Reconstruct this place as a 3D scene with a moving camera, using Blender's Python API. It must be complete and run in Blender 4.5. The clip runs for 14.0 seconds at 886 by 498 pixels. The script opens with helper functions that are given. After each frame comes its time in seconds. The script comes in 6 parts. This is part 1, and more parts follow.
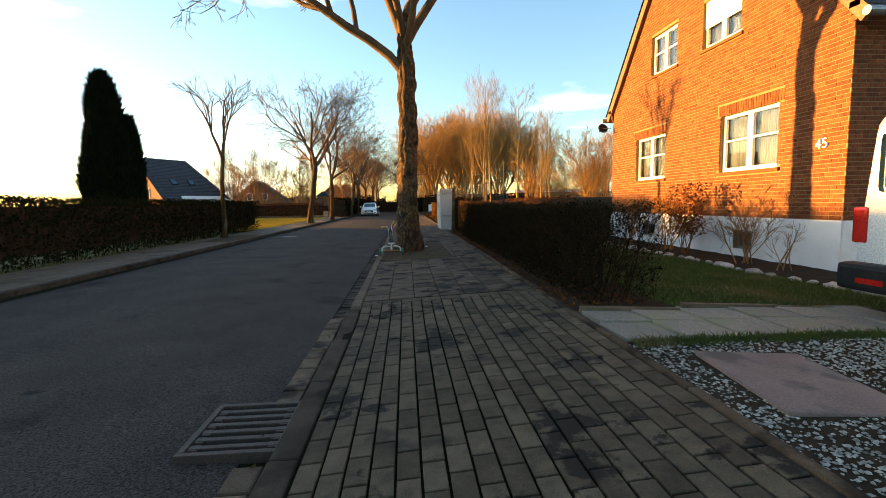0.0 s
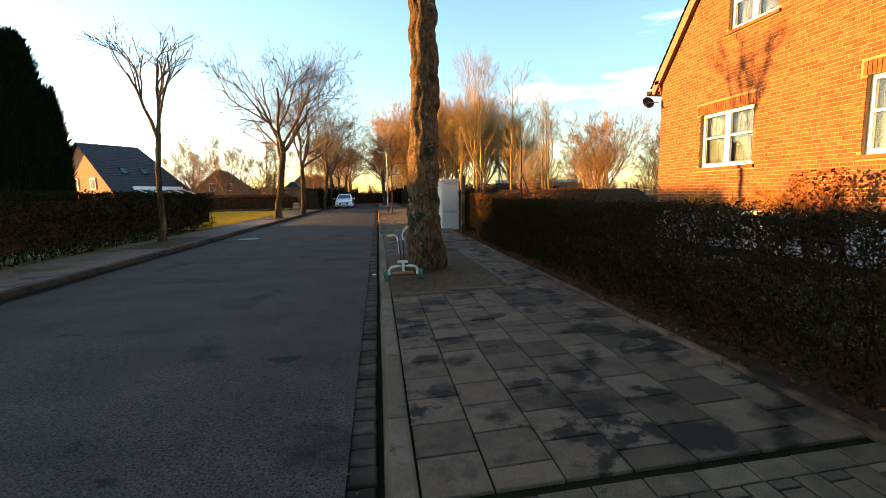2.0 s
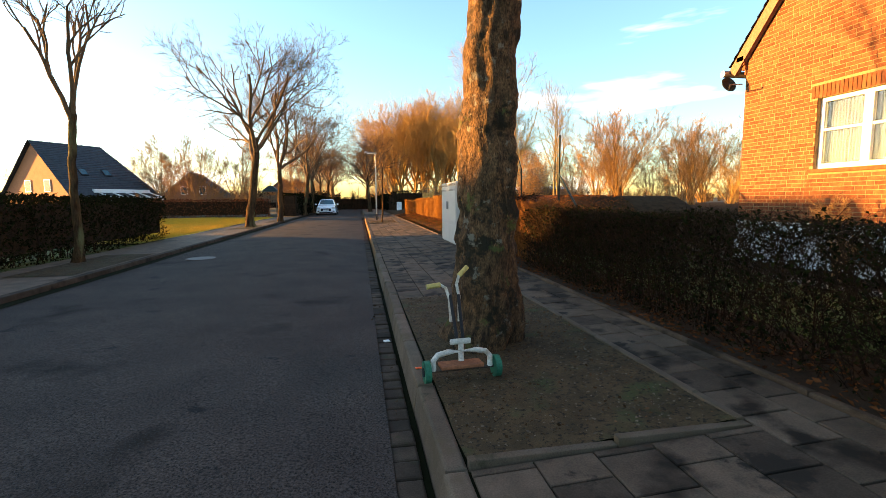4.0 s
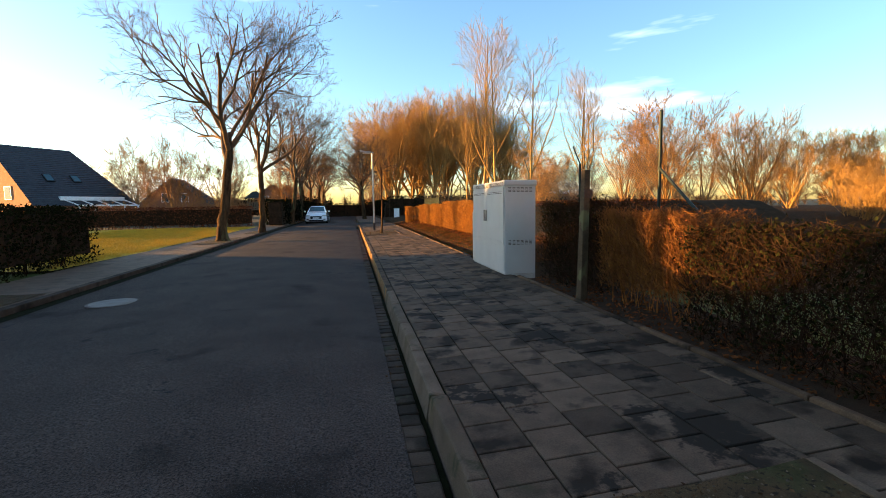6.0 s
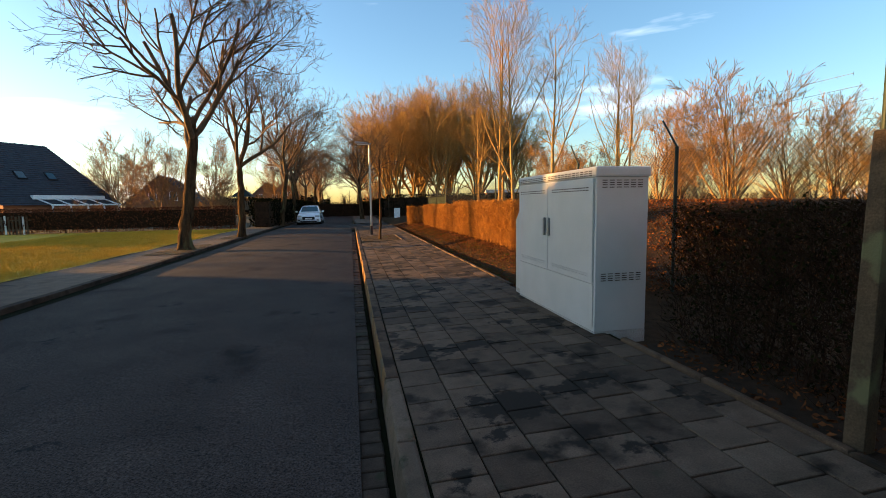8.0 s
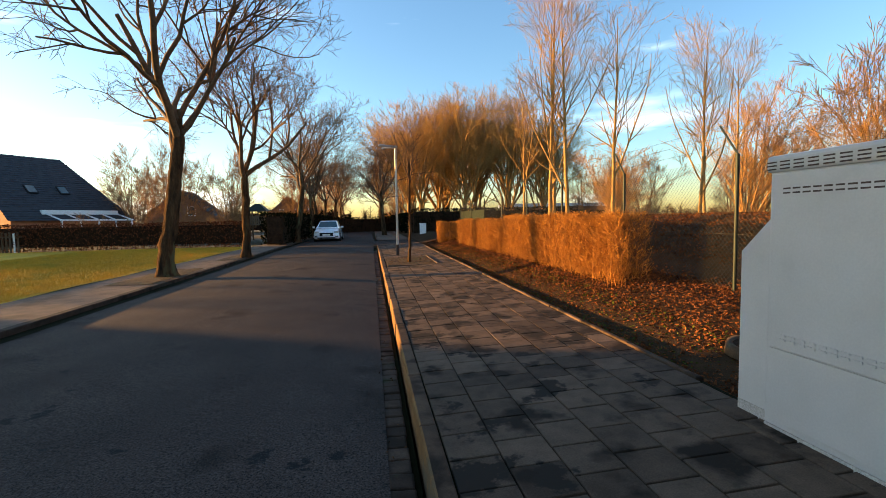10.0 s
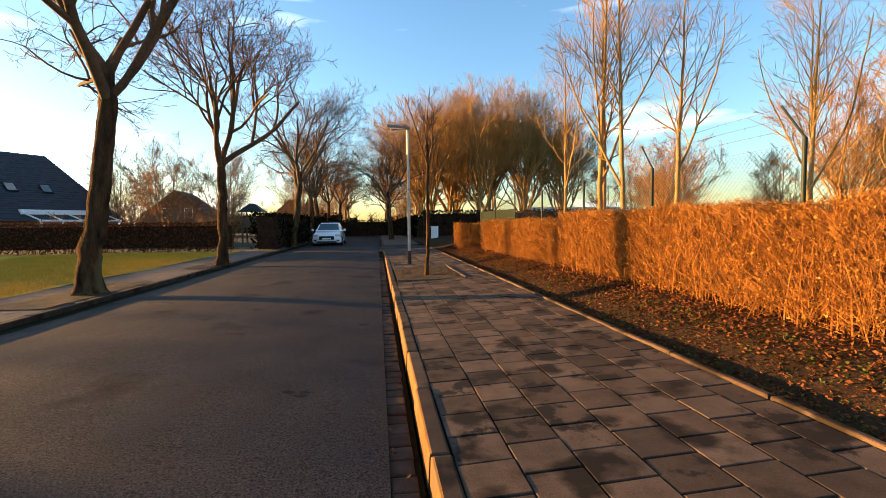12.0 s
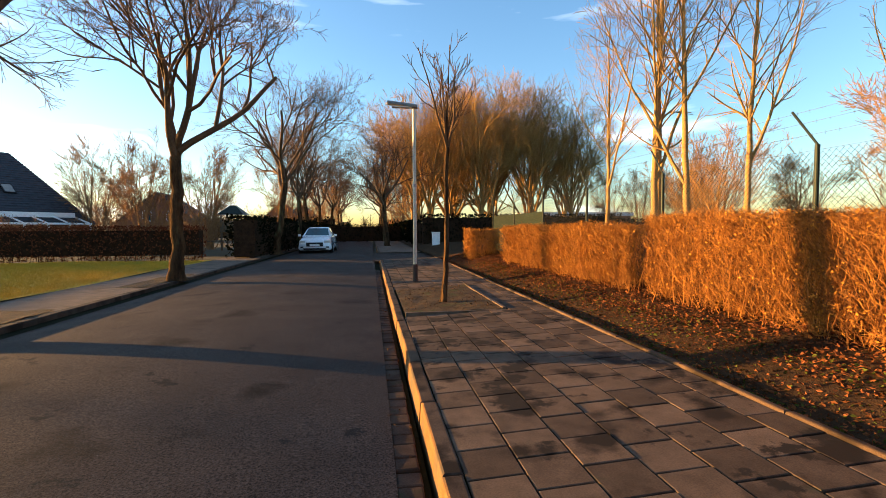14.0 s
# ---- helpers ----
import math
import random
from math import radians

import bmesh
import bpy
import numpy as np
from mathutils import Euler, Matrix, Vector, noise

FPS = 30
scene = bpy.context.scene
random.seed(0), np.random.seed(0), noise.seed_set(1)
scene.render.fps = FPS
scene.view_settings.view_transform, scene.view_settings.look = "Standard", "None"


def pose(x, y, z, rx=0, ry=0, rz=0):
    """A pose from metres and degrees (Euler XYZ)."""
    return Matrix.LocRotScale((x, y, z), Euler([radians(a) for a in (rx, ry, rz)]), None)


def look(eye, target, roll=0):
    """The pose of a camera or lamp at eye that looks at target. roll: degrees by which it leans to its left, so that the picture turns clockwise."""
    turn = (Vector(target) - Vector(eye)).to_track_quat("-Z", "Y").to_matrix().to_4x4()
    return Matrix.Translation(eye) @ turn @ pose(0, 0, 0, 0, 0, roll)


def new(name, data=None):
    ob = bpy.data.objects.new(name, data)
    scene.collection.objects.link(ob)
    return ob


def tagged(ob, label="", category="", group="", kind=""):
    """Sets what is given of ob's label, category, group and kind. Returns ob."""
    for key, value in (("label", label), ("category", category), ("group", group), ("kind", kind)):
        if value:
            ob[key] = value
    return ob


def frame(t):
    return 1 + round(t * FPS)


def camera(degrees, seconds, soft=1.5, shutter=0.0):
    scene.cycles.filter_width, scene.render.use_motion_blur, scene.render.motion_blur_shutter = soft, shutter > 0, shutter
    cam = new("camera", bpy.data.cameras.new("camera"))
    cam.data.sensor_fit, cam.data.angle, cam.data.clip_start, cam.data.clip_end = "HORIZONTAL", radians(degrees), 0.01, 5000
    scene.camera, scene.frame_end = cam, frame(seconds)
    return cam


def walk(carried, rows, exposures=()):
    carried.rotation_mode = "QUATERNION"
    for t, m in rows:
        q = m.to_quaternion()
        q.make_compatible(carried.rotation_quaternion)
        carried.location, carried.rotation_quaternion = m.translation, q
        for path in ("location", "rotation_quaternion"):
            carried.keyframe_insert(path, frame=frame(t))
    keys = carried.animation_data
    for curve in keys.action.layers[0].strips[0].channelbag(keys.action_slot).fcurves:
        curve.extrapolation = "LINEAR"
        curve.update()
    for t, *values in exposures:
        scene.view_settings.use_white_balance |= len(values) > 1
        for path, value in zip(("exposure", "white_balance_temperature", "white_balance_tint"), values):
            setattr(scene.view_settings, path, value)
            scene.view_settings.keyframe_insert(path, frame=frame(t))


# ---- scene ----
# ---------------------------------------------------------------- camera
cam = camera(88.0, 14.0, soft=0.85)
PATH = [
    (0, (0.533, 1.341, 1.142), (0.69, 3.325, 0.944), -1.0),
    (0.5, (0.53, 2.358, 1.159), (0.671, 4.343, 0.952), -1.0),
    (1, (0.365, 3.309, 1.161), (0.534, 5.29, 0.945), -0.9),
    (1.5, (0.133, 4.212, 1.183), (0.354, 6.186, 0.955), -0.9),
    (2, (-0.136, 5.073, 1.226), (0.139, 7.04, 0.986), -1.0),
    (2.5, (-0.289, 5.954, 1.233), (0.014, 7.916, 0.987), -1.0),
    (3, (-0.36, 6.772, 1.224), (-0.045, 8.736, 1.013), -0.8),
    (3.2, (-0.395, 7.102, 1.229), (-0.073, 9.064, 1.013), -0.6),
    (5.3, (-0.527, 11.118, 1.278), (-0.129, 13.069, 1.089), -0.7),
    (5.5, (-0.553, 11.514, 1.294), (-0.152, 13.465, 1.115), -0.6),
    (6, (-0.603, 12.503, 1.3), (-0.217, 14.456, 1.108), -0.9),
    (6.5, (-0.586, 13.467, 1.315), (-0.212, 15.42, 1.109), -1.1),
    (7, (-0.588, 14.329, 1.354), (-0.156, 16.27, 1.143), -1.4),
    (7.2, (-0.536, 14.594, 1.368), (-0.117, 16.537, 1.148), -0.9),
    (9.3, (-0.267, 18.517, 1.381), (0.072, 20.482, 1.238), -1.5),
    (9.5, (-0.28, 18.846, 1.38), (0.05, 20.814, 1.242), -1.0),
    (10, (-0.392, 19.556, 1.369), (-0.088, 21.529, 1.236), -1.0),
    (10.5, (-0.27, 20.547, 1.307), (-0.019, 22.527, 1.183), -1.3),
    (11, (-0.29, 21.451, 1.223), (-0.024, 23.43, 1.11), -0.7),
    (11.5, (-0.292, 22.321, 1.187), (-0.028, 24.302, 1.097), -0.2),
    (12, (-0.371, 23.158, 1.224), (-0.092, 25.135, 1.113), -0.6),
    (12.5, (-0.366, 23.935, 1.236), (-0.096, 25.914, 1.128), -0.6),
    (13, (-0.375, 24.641, 1.276), (-0.087, 26.617, 1.181), -0.4),
    (13.5, (-0.362, 25.458, 1.271), (-0.071, 27.435, 1.189), -0.2),
    (14, (-0.452, 26.264, 1.251), (-0.144, 28.238, 1.161), -0.3),
]
walk(cam, [(t, look(eye, target, roll)) for t, eye, target, roll in PATH], [(0.0, 2.72, 7300, 10), (3.2, 3.0, 7100, 10), (5.5, 2.95, 6550, 10), (6.1, 2.57, 6500, 10), (6.7, 2.32, 6500, 10), (7.2, 2.27, 6500, 10), (9.3, 2.27, 6350, 10), (10.5, 2.45, 6350, 10), (14.0, 2.4, 6150, 10)])

# ---------------------------------------------------------------- light
SUN_ELEV, SUN_SLOPE = 4.4, -0.35            # degrees above the ground; y per x of the rays
ray = Vector((1.0, SUN_SLOPE, -math.tan(radians(SUN_ELEV)) * math.hypot(1.0, SUN_SLOPE))).normalized()
world = bpy.data.worlds.new("sky")
scene.world = world
world.use_nodes = True
wn, wl = world.node_tree.nodes, world.node_tree.links
bg = wn["Background"]
sky = wn.new("ShaderNodeTexSky")
sky.sky_type = "NISHITA"
sky.sun_disc = False
sky.sun_elevation = radians(SUN_ELEV)
sky.sun_rotation = math.atan2(-ray.x, -ray.y)
sky.air_density, sky.dust_density, sky.ozone_density = 1.0, 0.6, 2.5
# thin streaks of high cloud
tc, mp, cn, cr, cm = (wn.new(k) for k in ("ShaderNodeTexCoord", "ShaderNodeMapping", "ShaderNodeTexNoise", "ShaderNodeMapRange", "ShaderNodeMix"))
mp.inputs["Scale"].default_value = (1.6, 1.6, 9.0)
cn.inputs["Scale"].default_value, cn.inputs["Detail"].default_value = 1.7, 5
cr.inputs[1].default_value, cr.inputs[2].default_value, cr.inputs[4].default_value = 0.56, 0.8, 0.55
cm.data_type = "RGBA"
cm.inputs["B"].default_value = (5.2, 5.4, 5.8, 1)
wl.new(tc.outputs["Generated"], mp.inputs["Vector"])
wl.new(mp.outputs[0], cn.inputs["Vector"])
wl.new(cn.outputs["Fac"], cr.inputs[0])
wl.new(cr.outputs[0], cm.inputs["Factor"])
wl.new(sky.outputs[0], cm.inputs["A"])
wl.new(cm.outputs["Result"], bg.inputs["Color"])
bg.inputs["Strength"].default_value = 0.12
sun = new("sun", bpy.data.lights.new("sun", "SUN"))
sun.data.energy, sun.data.angle, sun.data.color = 5.0, radians(0.5), (1.0, 0.52, 0.15)
sun.matrix_world = look(Vector((0, 0, 30)) - ray * 40, Vector((0, 0, 30)))


# ---------------------------------------------------------------- materials
def mat(name, a, b=None, scale=6.0, rough=0.85, bump=0.3, fine=60.0, metal=0.0, rand=0.0, island=0.0, stain=None,
        stain_scale=1.2, stain_at=0.56, spec=0.14, stretch=(1, 1, 1), bump_dist=0.004, clear=0.0, grain=0.22):
    """Two-scale noise between colours a and b, fine grain, wide stains, and relief."""
    m = bpy.data.materials.new(name)
    m.use_nodes = True
    n, l = m.node_tree.nodes, m.node_tree.links
    p = n["Principled BSDF"]
    b = b or tuple(v * 0.7 for v in a)
    co = n.new("ShaderNodeTexCoord")
    mp = n.new("ShaderNodeMapping")
    mp.inputs["Scale"].default_value = stretch
    geo = n.new("ShaderNodeNewGeometry")
    l.new(geo.outputs["Position"] if rand or island or stain else co.outputs["Object"], mp.inputs["Vector"])
    no = n.new("ShaderNodeTexNoise")
    no.inputs["Scale"].default_value, no.inputs["Detail"].default_value = scale, 5
    l.new(mp.outputs[0], no.inputs["Vector"])
    fi = n.new("ShaderNodeTexNoise")
    fi.inputs["Scale"].default_value, fi.inputs["Detail"].default_value = fine, 3
    l.new(mp.outputs[0], fi.inputs["Vector"])
    r1 = n.new("ShaderNodeMapRange")
    r1.inputs[1].default_value, r1.inputs[2].default_value = 0.3, 0.7
    l.new(no.outputs["Fac"], r1.inputs[0])
    mx = n.new("ShaderNodeMix")
    mx.data_type = "RGBA"
    mx.inputs["A"].default_value, mx.inputs["B"].default_value = (*a, 1), (*b, 1)
    l.new(r1.outputs[0], mx.inputs["Factor"])
    col = mx.outputs["Result"]
    hs = n.new("ShaderNodeHueSaturation")
    r2 = n.new("ShaderNodeMapRange")
    r2.inputs[1].default_value, r2.inputs[2].default_value, r2.inputs[3].default_value, r2.inputs[4].default_value = 0.3, 0.7, 1 - grain, 1 + grain
    l.new(fi.outputs["Fac"], r2.inputs[0])
    val = r2.outputs[0]
    if rand or island:
        src = n.new("ShaderNodeObjectInfo").outputs["Random"] if rand else geo.outputs["Random Per Island"]
        r3 = n.new("ShaderNodeMapRange")
        r3.inputs[3].default_value, r3.inputs[4].default_value = 1 - (rand or island), 1 + (rand or island)
        l.new(src, r3.inputs[0])
        mu = n.new("ShaderNodeMath")
        mu.operation = "MULTIPLY"
        l.new(val, mu.inputs[0])
        l.new(r3.outputs[0], mu.inputs[1])
        val = mu.outputs[0]
    l.new(val, hs.inputs["Value"])
    l.new(col, hs.inputs["Color"])
    col = hs.outputs[0]
    if stain:
        st = n.new("ShaderNodeTexNoise")
        st.inputs["Scale"].default_value, st.inputs["Detail"].default_value = stain_scale, 6
        l.new(mp.outputs[0], st.inputs["Vector"])
        r4 = n.new("ShaderNodeMapRange")
        r4.inputs[1].default_value, r4.inputs[2].default_value = stain_at, stain_at + 0.1
        l.new(st.outputs["Fac"], r4.inputs[0])
        sm = n.new("ShaderNodeMix")
        sm.data_type = "RGBA"
        l.new(r4.outputs[0], sm.inputs["Factor"])
        l.new(col, sm.inputs["A"])
        sm.inputs["B"].default_value = (*stain, 1)
        col = sm.outputs["Result"]
    l.new(col, p.inputs["Base Color"])
    p.inputs["Roughness"].default_value, p.inputs["Metallic"].default_value = rough, metal
    p.inputs["Specular IOR Level"].default_value = spec
    p.inputs["Coat Weight"].default_value = clear
    if bump:
        bu = n.new("ShaderNodeBump")
        bu.inputs["Strength"].default_value, bu.inputs["Distance"].default_value = bump, bump_dist
        ad = n.new("ShaderNodeMath")
        l.new(no.outputs["Fac"], ad.inputs[0])
        l.new(fi.outputs["Fac"], ad.inputs[1])
        l.new(ad.outputs[0], bu.inputs["Height"])
        l.new(bu.outputs[0], p.inputs["Normal"])
    return m


def patch(m, colour, scale, at, shift, soft=0.06, stretch=(1, 1, 1)):
    """Lays blotches of another colour (moss, lichen, grime) over a material."""
    n, l = m.node_tree.nodes, m.node_tree.links
    p = n["Principled BSDF"]
    below = p.inputs["Base Color"].links[0].from_socket
    geo, mp, no, rg, mx = (n.new(k) for k in ("ShaderNodeNewGeometry", "ShaderNodeMapping", "ShaderNodeTexNoise", "ShaderNodeMapRange", "ShaderNodeMix"))
    mp.inputs["Location"].default_value, mp.inputs["Scale"].default_value = (shift, shift * 0.7, shift * 0.3), stretch
    no.inputs["Scale"].default_value, no.inputs["Detail"].default_value, no.inputs["Roughness"].default_value = scale, 8, 0.65
    rg.inputs[1].default_value, rg.inputs[2].default_value = at, at + soft
    mx.data_type = "RGBA"
    mx.inputs["B"].default_value = (*colour, 1)
    l.new(geo.outputs["Position"], mp.inputs["Vector"])
    l.new(mp.outputs[0], no.inputs["Vector"])
    l.new(no.outputs["Fac"], rg.inputs[0])
    l.new(rg.outputs[0], mx.inputs["Factor"])
    l.new(below, mx.inputs["A"])
    l.new(mx.outputs["Result"], p.inputs["Base Color"])
    return m


def leaf_mat(name, a, b, thin=0.25):
    m = mat(name, a, b, scale=2.0, rough=0.75, bump=0, island=0.45, fine=8, spec=0.0)
    m.node_tree.nodes["Principled BSDF"].inputs["Subsurface Weight"].default_value = 0.0
    return m


def glass_mat(name, tint=(0.9, 0.95, 0.95), rough=0.02):
    m = bpy.data.materials.new(name)
    m.use_nodes = True
    p = m.node_tree.nodes["Principled BSDF"]
    p.inputs["Base Color"].default_value = (*tint, 1)
    p.inputs["Transmission Weight"].default_value, p.inputs["Roughness"].default_value = 1.0, rough
    p.inputs["IOR"].default_value = 1.5
    return m


